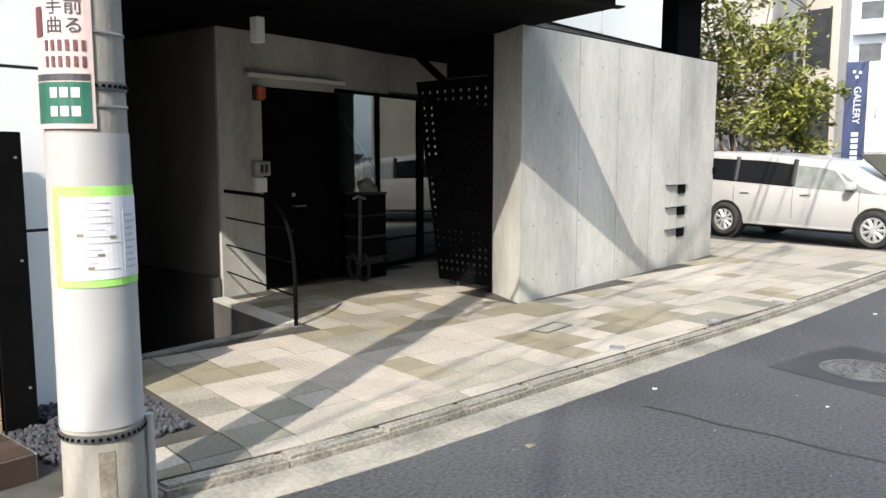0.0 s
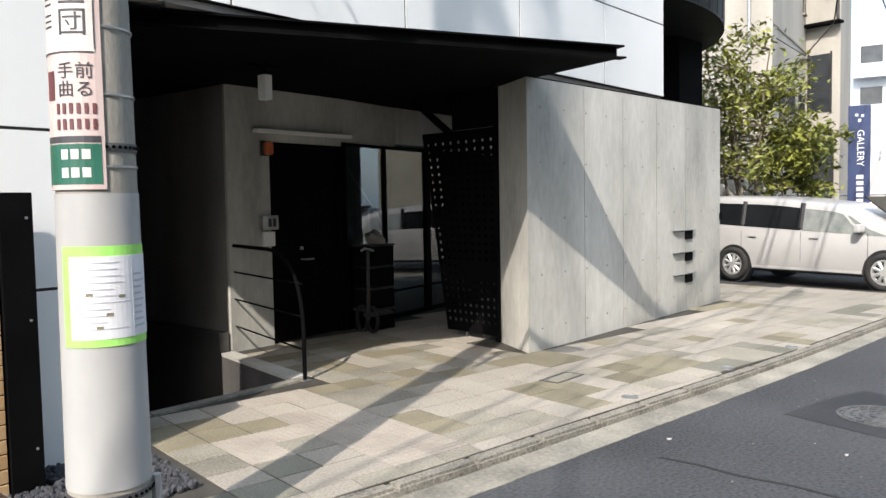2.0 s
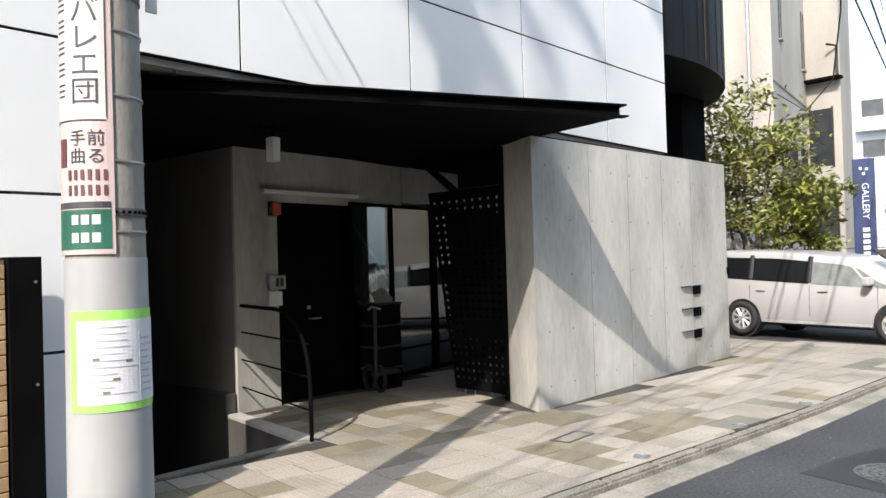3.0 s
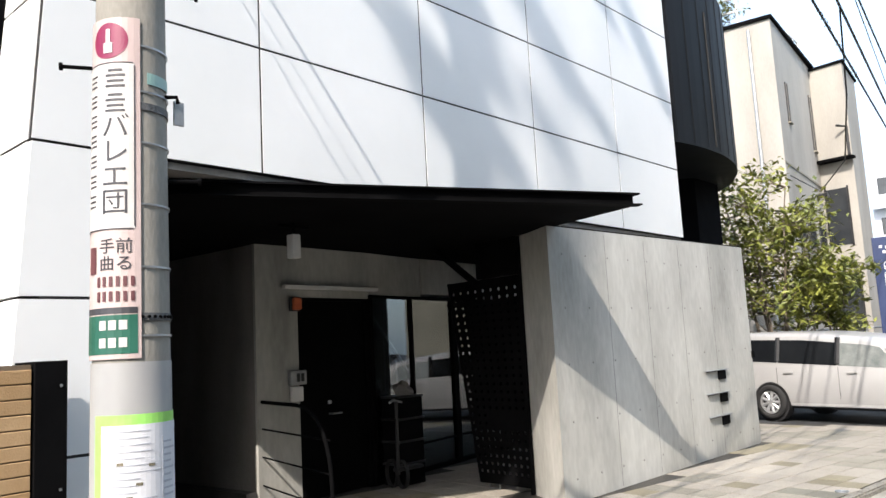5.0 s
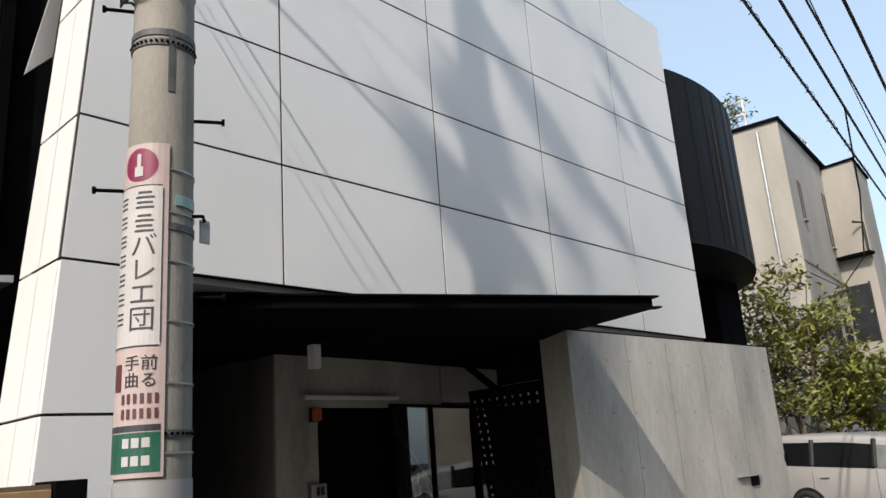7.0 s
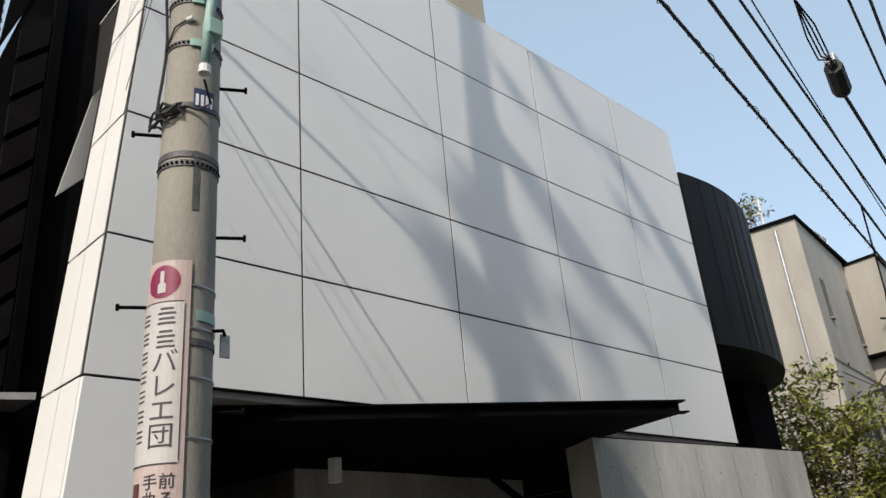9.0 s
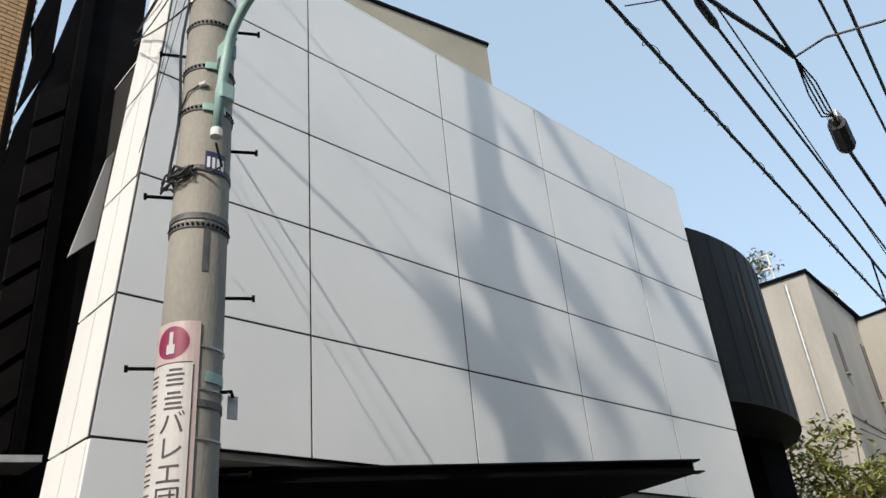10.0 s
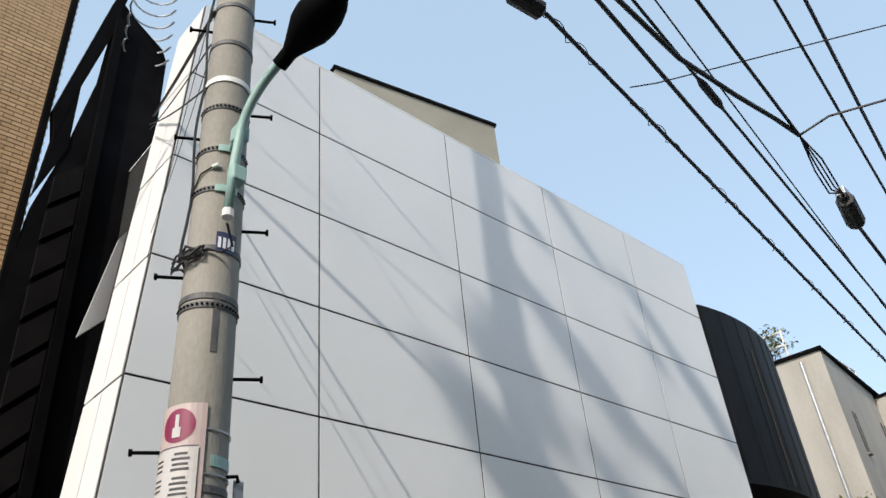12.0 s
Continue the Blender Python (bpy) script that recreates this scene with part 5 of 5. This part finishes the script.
part("balcony_edge", prism([on_face(0.02, 0.35, la, lb), on_face(1.1, 0.35, la, lb), on_face(1.1, 0.0, la, lb), on_face(0.02, 0.0, la, lb)], 6.68, 6.76), M["black_steel"], cream)
part("vent_pipe", tube([on_face(0.95, 0.06, la, lb) + (6.8,), on_face(0.95, 0.06, la, lb) + (7.7,), on_face(0.75, 0.3, la, lb) + (7.75,)], 0.04, 6), M["trim"], cream)
part("wall_lamp", tube([on_face(4.0, 0.02) + (5.55,), on_face(4.0, 0.3) + (5.6,), on_face(4.0, 0.32) + (5.45,)], 0.06, 6), M["trim"], cream)
roof_rail = thing("roof_railing", "thin pale steel railing on the flat roof", "railing")
for (xa, ya), (xb, yb) in (((20.9, 7.5), (20.7, 10)), ((23.6, 7.4), (25.9, 7.5))):
    for z in (10.4, 10.8):
        part("rail", tube([(xa, ya, z), (xb, yb, z)], 0.035, 6), M["lamp_white"], roof_rail)
    for k in range(5):
        p = Vector((xa, ya)).lerp(Vector((xb, yb)), k / 4)
        part("post", tube([(p.x, p.y, 9.7), (p.x, p.y, 10.85)], 0.035, 6), M["lamp_white"], roof_rail)
tree("roof_shrub", "small wispy shrub growing on the flat roof", (21.0, 7.9, 9.95), 4, 0.95, 0.6, 420, 0.07, 21, M["leaf"])

# ---- far apartment block ----
far = thing("far_apartment_block", "distant pale apartment block with rows of balconies", "building")
part("wall", prism([(62, 14.2), (63, 8), (80, 6), (80, 17)], -0.1, 13.4), M["tower"], far)
for k in range(4):
    z = 2.2 + 2.9 * k
    for j in range(3):
        a, b = Vector((62, 14.2)).lerp(Vector((63, 8)), 0.08 + 0.3 * j), Vector((62, 14.2)).lerp(Vector((63, 8)), 0.3 + 0.3 * j)
        part("window", prism([(a.x - 0.1, a.y), (b.x - 0.1, b.y), (b.x + 0.2, b.y), (a.x + 0.2, a.y)], z, z + 1.2), M["dark_pane"], far)
        part("balcony", prism([(a.x - 0.9, a.y + 0.3), (b.x - 0.9, b.y - 0.3), (b.x - 0.01, b.y - 0.3), (a.x - 0.01, a.y + 0.3)], z - 1.1, z - 0.15), M["tower"], far)

# ---- unseen houses across the street, added behind the viewer to block low sky ----
# the last stands down the street and hides bright sky from the glazing
for x0, x1, y1, hgt in ((-26, -9, -9.5, 11.5), (-8.5, 2, -9.0, 12.5), (2.6, 13, -9.8, 12.0), (13.6, 30, -10.5, 10.5), (32, 46, 3.0, 11.0)):
    t = thing("sky_block_house", "unseen plain rendered house added to block low sky", "building", "houses across the street")
    part("wall", prism([(x0, y1 - 8), (x1, y1 - 8), (x1, y1), (x0, y1)], -0.1, hgt), M["cream_dark"], t)
    part("roof", prism([(x0 - 0.2, y1 - 8.2), (x1 + 0.2, y1 - 8.2), (x1 + 0.2, y1 + 0.2), (x0 - 0.2, y1 + 0.2)], hgt + 0.002, hgt + 0.15), M["trim"], t)
    for k in range(int((x1 - x0) / 3)):
        for z in (1.0, 4.2):
            part("window", boxed(x0 + 0.9 + 3 * k, y1 - 0.1, z, x0 + 2.3 + 3 * k, y1 + 0.03, z + 1.4), M["dark_pane"], t)

# added unseen tall slender tree; its loose leaf clumps shade the white panels
shade_tree = thing("shade_caster_tree", "unseen tall slender tree with loose leaf clumps added to shade the panels", "tree", at=(0, 0, 0))
CLUMPS = [(-12.76, -2.0, 20.93, 0.15), (-10.66, -1.36, 19.08, 0.31), (-8.48, -0.72, 18.12, 0.33), (-11.7, -1.84, 19.81, 0.31), (-9.48, -1.2, 18.26, 0.27), (-8.02, -0.56, 18.12, 0.21), (-9.83, -1.68, 21.05, 0.29), (-7.65, -1.04, 18.98, 0.26), (-7.18, -0.4, 18.58, 0.17), (-7.62, -1.52, 21.86, 0.17), (-5.09, -0.88, 19.37, 0.21), (-9.98, -2.0, 23.62, 0.11), (-7.29, -1.36, 20.79, 0.11), (-7.84, -0.72, 20.43, 0.09), (-10.08, -1.84, 23.84, 0.1), (-8.41, -1.2, 18.52, 0.17), (-5.54, -0.56, 17.22, 0.13), (-6.66, -1.68, 20.62, 0.13)]
rng = random.Random(14)
wood = bmesh.new()
foot, crotch = Vector((-10.5, -5.2, -0.1)), Vector((-8.3, -1.4, 16.6))
tube([foot.lerp(crotch, k / 6) + Vector((0.08 * math.sin(2 * k), 0.06 * math.cos(k), 0)) for k in range(7)], [0.14, 0.09, 0.06, 0.038, 0.024, 0.018, 0.018], 9, wood)
verts, faces = [], []
for cx, cy, cz, cr in CLUMPS:
    c = Vector((cx, cy, cz))
    mid = crotch.lerp(c, 0.5) + Vector((0, 0, -0.25))
    tube([crotch - Vector((0, 0, 0.3)), mid, c], [0.03, 0.018, 0.008], 5, wood)
    for k in range(int(260 + 900 * cr)):
        d = Vector((rng.gauss(0, 1), rng.gauss(0, 1), rng.gauss(0, 1))).normalized() * cr * 0.78 * rng.random() ** 0.4
        e = Euler((rng.uniform(-1.2, 1.2), rng.uniform(-1.2, 1.2), rng.uniform(0, 6.3))).to_matrix()
        z = rng.uniform(0.07, 0.12)
        n = len(verts)
        verts += [c + d + e @ Vector(q) * z for q in ((-0.9, 0, 0), (0, 0.45, 0.1), (0, -0.45, 0.1), (1.0, 0, -0.1))]
        faces += [(n, n + 2, n + 1), (n + 1, n + 2, n + 3)]
part("trunk", wood, M["bark"], shade_tree)
me = bpy.data.meshes.new("crown")
me.from_pydata(verts, [], faces)
me.materials.append(M["leaf"])
crown = tagged(new("crown", me), kind="stuff")
crown.parent = shade_tree

# ---- overhead wires ----
def wire(name, label, a, b, r, sag=0.1, extend=(0.4, 0.6), mat="cable", n=24):
    a, b = Vector(a), Vector(b)
    p, q = a - (b - a) * extend[0], b + (b - a) * extend[1]
    pts = [p.lerp(q, k / n) + Vector((0, 0, -4 * sag * (k / n) * (1 - k / n))) for k in range(n + 1)]
    ob = tagged(part(name, tube(pts, r, 6), M[mat]), label, "cable", "overhead wires")
    return ob, pts


ob, pts = wire("twisted_cable", "black overhead cable wound with a thin hanger wire", (3.28, 1.92, 6.0), (12.37, 3.06, 6.0), 0.017, 0.0, (0.0, 1.2))
p0, p1 = pts[0], pts[-1]
helix = []
for k in range(420):
    s = 9.2 * k / 420
    c = p0 + (p1 - p0).normalized() * s * 1.3
    helix.append(c + Vector((0, math.cos(k * 0.55), math.sin(k * 0.55) - 0.3)) * (0.026 + 0.012 * math.sin(k * 0.13)))
part("hanger_wire", tube(helix, 0.004, 4), M["cable"], ob)
wire("twisted_cable", "black overhead cable wound with a thin hanger wire", (2.0, 1.74, 6.03), (3.1, 1.9, 6.0), 0.014, 0.0, (3.0, 0.0))
for nm, a, b, r in (
    ("overhead_cable", (3.73, 1.72, 6.3), (12.09, 2.84, 6.3), 0.019),
    ("overhead_cable", (4.02, 1.51, 6.1), (8.98, 2.14, 6.1), 0.013),
    ("overhead_cable", (3.94, 1.39, 6.15), (9.01, 2.14, 6.15), 0.007),
    ("overhead_cable", (5.56, 0.99, 7.0), (9.54, 1.565, 7.0), 0.015),
    ("overhead_cable", (6.0, 0.85, 7.2), (9.16, 1.34, 7.2), 0.014),
    ("overhead_cable", (6.03, 0.84, 7.26), (9.19, 1.33, 7.26), 0.008),
    ("overhead_cable", (3.96, 1.12, 5.9), (6.0, 1.36, 5.9), 0.014),
):
    wire(nm, "black overhead cable above the road", a, b, r, 0.02, (1.6, 1.6) if a[0] != 3.96 else (3.0, 0.0))
tagged(part("bundled_cable", tube([(0.5, 1.5, 5.95), (3.5, 1.475, 5.9), (4.3, 1.5, 5.86), (5.0, 1.43, 5.84), (5.6, 1.38, 5.88), (6.0, 1.36, 5.9)], 0.02, 6), M["cable"]), "thick black bundled cable sagging between wires", "cable", "overhead wires")
for k in range(4):
    tagged(part("loose_cable", tube([(6.0, 1.36, 5.9), (6.25, 1.33 + 0.03 * k, 5.74 - 0.03 * k), (6.6, 1.38 + 0.03 * k, 5.66 - 0.02 * k), (6.95, 1.45, 5.75)], 0.008, 5), M["cable"]), "loose black cable loop by the splice box", "cable", "overhead wires")
tagged(part("overhead_cable", tube([(6.95, 1.45, 5.75), (7.5, 1.56, 5.65), (8.4, 1.66, 5.6), (12, 2.1, 5.5), (20, 3.2, 5.6)], 0.018, 6), M["cable"]), "black overhead cable above the road", "cable", "overhead wires")
tagged(part("service_wire", tube([(4.39, 1.99, 6.0), (4.55, 1.83, 6.02), (6.2, 0.41, 6.6), (10.0, -2.9, 7.8)], 0.006, 5), M["cable"]), "thin service wire crossing the street", "cable", "overhead wires")
tagged(part("service_wire", tube([(6.0, 1.36, 5.9), (6.08, 1.1, 5.98), (6.21, 0.69, 5.93), (6.6, -1.0, 5.9), (7.6, -9.0, 6.6)], 0.011, 5), M["cable"]), "black service cable crossing the street", "cable", "overhead wires")
tagged(part("service_wire", tube([(12.1, 2.84, 6.25), (13.8, 3.3, 5.4), (16, 4.0, 4.75), (19.2, 5.4, 4.76), (21.0, 6.6, 5.6)], 0.014, 5), M["cable"]), "black service cable sagging to the cream house", "cable", "overhead wires")
splice = thing("splice_box", "black cable splice box with a pale clip hanging from wires", "splice box")
sa, sb = Vector((6.98, 1.46, 5.74)), Vector((7.48, 1.56, 5.64))
part("body", tube([sa, sa.lerp(sb, 0.1), sa.lerp(sb, 0.12), sa.lerp(sb, 0.85), sb], [0.03, 0.05, 0.085, 0.09, 0.04], 8), M["cable"], splice)
part("clip", boxed(-0.07, -0.05, 0.0, 0.07, 0.05, 0.09, 0.01, Matrix.Translation(sa.lerp(sb, 0.2) + Vector((0, 0, 0.05)))), M["grey_steel"], splice, "pale metal clip")
closure = thing("cable_closure", "ragged black cable closure on the wire", "cable closure")
ca, cb = Vector((2.95, 1.99, 6.07)), Vector((3.27, 1.925, 6.0))
part("body", tube([ca, ca.lerp(cb, 0.15), ca.lerp(cb, 0.9), cb], [0.03, 0.075, 0.07, 0.02], 9), M["cable"], closure)
amp = thing("cable_joint", "slim black joint on an overhead cable", "cable joint")
ja, jb = Vector((4.85, 1.615, 6.09)), Vector((5.35, 1.68, 6.09))
part("body", tube([ja, ja.lerp(jb, 0.2), ja.lerp(jb, 0.8), jb], [0.015, 0.035, 0.035, 0.015], 8), M["cable"], amp)
for za, end, r in ((5.72, (1.86, 5.3, 6.72), 0.012), (5.42, (1.85, 5.3, 6.55), 0.005), (5.05, (1.84, 5.3, 6.6), 0.006), (5.3, (1.8, 4.8, 5.12), 0.0025), (5.95, (1.8, 4.8, 4.9), 0.0025)):
    a = Vector((1.36, 3.12, za))
    run = [a.lerp(Vector(end), k / 8) + Vector((0, 0, -0.16 * (k / 8) * (1 - k / 8))) for k in range(9)]
    tagged(part("service_wire", tube(run, r, 5), M["cable"]), "thin black wire from the pole to the white house", "cable", "overhead wires")
for a, b, r in (((1.5, 3.12, 7.9), (-0.54, 3.58, 8.73), 0.02), ((1.5, 3.12, 9.3), (-0.31, 3.48, 10.5), 0.01), ((1.5, 3.12, 7.63), (-1.09, 3.38, 10.67), 0.006), ((1.5, 3.12, 8.9), (-0.6, 3.4, 9.6), 0.006)):
    wire("overhead_cable", "black overhead cable rising from the pole above the road", a, b, r, 0.0, (0.0, 3.0))

# ---- brick tiles, laid in courses; the far reach of the wall is one mesh ----
def tile_mesh(w, h, d, name, material):
    bm = boxed(0, 0, 0, w, -d, h)
    bmesh.ops.bevel(bm, geom=[e for e in bm.edges if all(v.co.y < -d * 0.5 for v in e.verts)], offset=0.003, segments=1, affect="EDGES")
    me = bpy.data.meshes.new(name)
    bmesh.ops.recalc_face_normals(bm, faces=bm.faces)
    bm.to_mesh(me)
    bm.free()
    me.materials.append(material)
    return me


course = 0.079
tile = tile_mesh(1.225, course - 0.007, 0.014, "brick", M["brick"])
for r in range(20):
    o = new("brick", tile)
    o.parent = gate_wall
    o.location = (0.352, 4.32, 0.02 + course * r)
    o.rotation_euler = (0, 0, math.atan2(0.1, 1.225))
tile = tile_mesh(0.205, 0.058, 0.012, "brick", M["brick"])
rest = bmesh.new()
for r in range(200):
    z = 0.1 + 0.07 * r
    for c in range(12):
        x = 1.67 - 0.217 * (c + 1) + (0.108 if r % 2 else 0)
        if x + 0.205 > 1.78:
            continue
        if 6.3 < z < 10.4 and c < 5:
            o = new("brick", tile)
            o.parent = apartment
            o.location = (x, 8.78, z)
        else:
            vs = [rest.verts.new(p) for p in ((x, 8.768, z), (x + 0.205, 8.768, z), (x + 0.205, 8.768, z + 0.058), (x, 8.768, z + 0.058))]
            ws_ = [rest.verts.new((v.co.x, 8.78, v.co.z)) for v in vs]
            rest.faces.new(vs)
            for i in range(4):
                rest.faces.new((vs[i], vs[(i + 1) % 4], ws_[(i + 1) % 4], ws_[i]))
tagged(part("brick_rest", rest, M["brick"], apartment), kind="stuff")

# ---- paving slabs ----
TW = 0.30
ANG = radians(-9.0)
ca_, sa_ = math.cos(ANG), math.sin(ANG)
rng = random.Random(5)


def slab_mesh(w, l, name, material, grid=0):
    bm = bmesh.new()
    if not grid:
        boxed_ = box(bm, 0.006, 0.006, -0.012, w - 0.006, l - 0.006, 0.0)
        bmesh.ops.bevel(bm, geom=[e for e in bm.edges if all(v.co.z > -0.001 for v in e.verts)], offset=0.002, segments=1, affect="EDGES")
    else:
        n = grid
        box(bm, 0.003, 0.003, -0.012, w - 0.003, l - 0.003, -0.004)
        for i in range(n):
            for j in range(n):
                a, b = w / n, l / n
                vs = [bm.verts.new(p) for p in ((a * i + 0.005, b * j + 0.005, 0.001), (a * (i + 1) - 0.005, b * j + 0.005, 0.001), (a * (i + 1) - 0.005, b * (j + 1) - 0.005, 0.001), (a * i + 0.005, b * (j + 1) - 0.005, 0.001))]
                ws2 = [bm.verts.new((v.co.x, v.co.y, -0.004)) for v in vs]
                bm.faces.new(vs)
                for q in range(4):
                    bm.faces.new((vs[q], ws2[q], ws2[(q + 1) % 4], vs[(q + 1) % 4]))
    me = bpy.data.meshes.new(name)
    bmesh.ops.recalc_face_normals(bm, faces=bm.faces)
    bm.to_mesh(me)
    bm.free()
    me.materials.append(material)
    return me


KINDS = {}
for key in ("tile_grey", "tile_brown", "tile_green", "tile_pale", "mosaic"):
    for wn_ in (1, 2):
        for ln_ in (1, 2):
            KINDS[key, wn_, ln_] = slab_mesh(TW * wn_, TW * ln_, "slab", M[key], 6 * wn_ if key == "mosaic" and wn_ == ln_ else 0)
far_slabs = {}
O = Vector((1.0, 2.6))


def plan(i, j):
    u, v = i * TW, j * TW
    return (O.x + u * ca_ - v * sa_, O.y + u * sa_ + v * ca_)


def allowed(x, y):
    if y < kerb_y(x) + 0.12 or x > 14.0:
        return False
    if PIT[0] - 0.12 < x < PIT[2] + 0.14 and y > 5.36:
        return False
    if x < 2.02 and y > 3.75 or (x < 2.35 and 3.7 < y < 5.0):
        return False
    if x < 2.95 and y > 5.55:
        return False
    if (4.3 < x < 6.45 and y > 7.06) or y > 9:
        return False
    if x > 6.55 and 4.44 < y < 5.12 and x < 11.6 and y < 5.12:
        return False
    if 6.45 <= x < 11.6 and y > 7.1 + (x - 6.45) * 0.17:
        return False
    if (x - PX) ** 2 + (y - PY) ** 2 < 0.03:
        return False
    return True


# worn clusters of darker slabs (x, y, reach, kind) among the pale ones
CLUSTERS = [(2.35, 3.25, 0.42, "tile_green"), (2.95, 3.5, 0.36, "tile_green"), (3.3, 3.5, 0.2, "tile_brown"), (2.95, 4.75, 0.42, "tile_brown"), (2.6, 4.3, 0.34, "tile_grey"),
            (4.0, 3.55, 0.26, "tile_brown"), (4.3, 3.2, 0.35, "tile_grey"), (5.25, 3.3, 0.32, "tile_brown"), (6.45, 3.1, 0.38, "tile_brown"), (6.0, 2.85, 0.25, "tile_grey"), (7.1, 2.75, 0.25, "tile_green"),
            (7.95, 2.75, 0.42, "tile_green"), (8.9, 2.6, 0.35, "tile_brown"), (10.3, 2.6, 0.5, "tile_grey"), (11.4, 2.5, 0.4, "tile_green"), (7.6, 4.15, 0.3, "tile_brown"), (8.4, 4.1, 0.3, "tile_grey"), (11.2, 4.1, 0.4, "tile_brown"), (12.6, 3.9, 0.6, "tile_grey")]


def paving_kind(x, y, roll):
    if (3.3 < x - 0.25 * (y - 3.4) < 3.85 and y < 3.95) or (2.85 < x < 3.6 and 3.95 < y < 4.5) or (3.6 < x < 4.1 and 4.85 < y < 5.25):
        return "mosaic", True
    for cx, cy, reach, kind in CLUSTERS:
        if math.hypot(x - cx, y - cy) < reach and roll < 0.85:
            return kind, False
    if 4.1 < x < 6.4 and y > 4.35:
        return ("tile_brown" if roll < 0.3 else "tile_grey" if roll < 0.75 else "tile_pale"), False
    if x < 3.3:
        return ("tile_brown" if roll < 0.1 else "tile_green" if roll < 0.4 else "tile_grey" if roll < 0.8 else "tile_pale"), False
    return ("tile_brown" if roll < 0.03 else "tile_grey" if roll < 0.12 else "tile_pale"), False


taken, count = set(), 0
for j in range(0, 30):
    for i in range(0, 46):
        if (i, j) in taken:
            continue
        w = l = 1
        key, strip_here = paving_kind(*plan(i + 0.5, j + 0.5), rng.random())
        if not strip_here and key != "mosaic" and rng.random() < 0.08:
            w, l = rng.choice(((2, 1), (1, 2), (2, 2)))
        cells = [(i + a, j + b) for a in range(w) for b in range(l)]
        corners = [plan(i + a, j + b) for a in (0.1, w - 0.1) for b in (0.1, l - 0.1)]
        if any(c in taken for c in cells) or not all(allowed(*c) for c in corners):
            w = l = 1
            cells, corners = [(i, j)], [plan(i + a, j + b) for a in (0.1, 0.9) for b in (0.1, 0.9)]
            if not all(allowed(*c) for c in corners):
                if sum(allowed(*c) for c in corners) < 1:
                    continue
                # cut slab at an edge, kept as part of the joined rest
                pos = plan(i, j)
                pts4 = [plan(i + a, j + b) for a, b in ((0.01, 0.01), (0.99, 0.01), (0.99, 0.99), (0.01, 0.99))]
                if pts4[0][1] < kerb_y(pts4[0][0]) + 0.35:
                    pts4 = [(x, max(y, kerb_y(x) + 0.122)) for x, y in pts4]
                    if all(allowed(x, y + 0.01) for x, y in pts4) and abs(pts4[2][1] - pts4[1][1]) > 0.03 and abs(pts4[3][1] - pts4[0][1]) > 0.03:
                        part("slab", prism(pts4, -0.012, 0.0), M[key if key != "mosaic" else "tile_grey"], pavement)
                continue
        taken.update(cells)
        x, y = plan(i, j)
        me = KINDS[key, w, l]
        dz = rng.uniform(-0.001, 0.001)
        if x < 10.5 and y < 6.6 and count < 300:
            o = new("slab", me)
            o.parent = pavement
            o.location = (x, y, dz)
            o.rotation_euler = (rng.uniform(-0.003, 0.003), rng.uniform(-0.003, 0.003), ANG)
            count += 1
        else:
            far_slabs.setdefault(key, []).append((me, Matrix.LocRotScale((x, y, dz), Euler((0, 0, ANG)), None)))
for key, items in far_slabs.items():
    bm = bmesh.new()
    for me, m in items:
        n0 = len(bm.verts)
        bm.from_mesh(me)
        bm.verts.ensure_lookup_table()
        for v in bm.verts[n0:]:
            v.co = m @ v.co
    tagged(part("slab_rest", bm, M[key], pavement), kind="stuff")
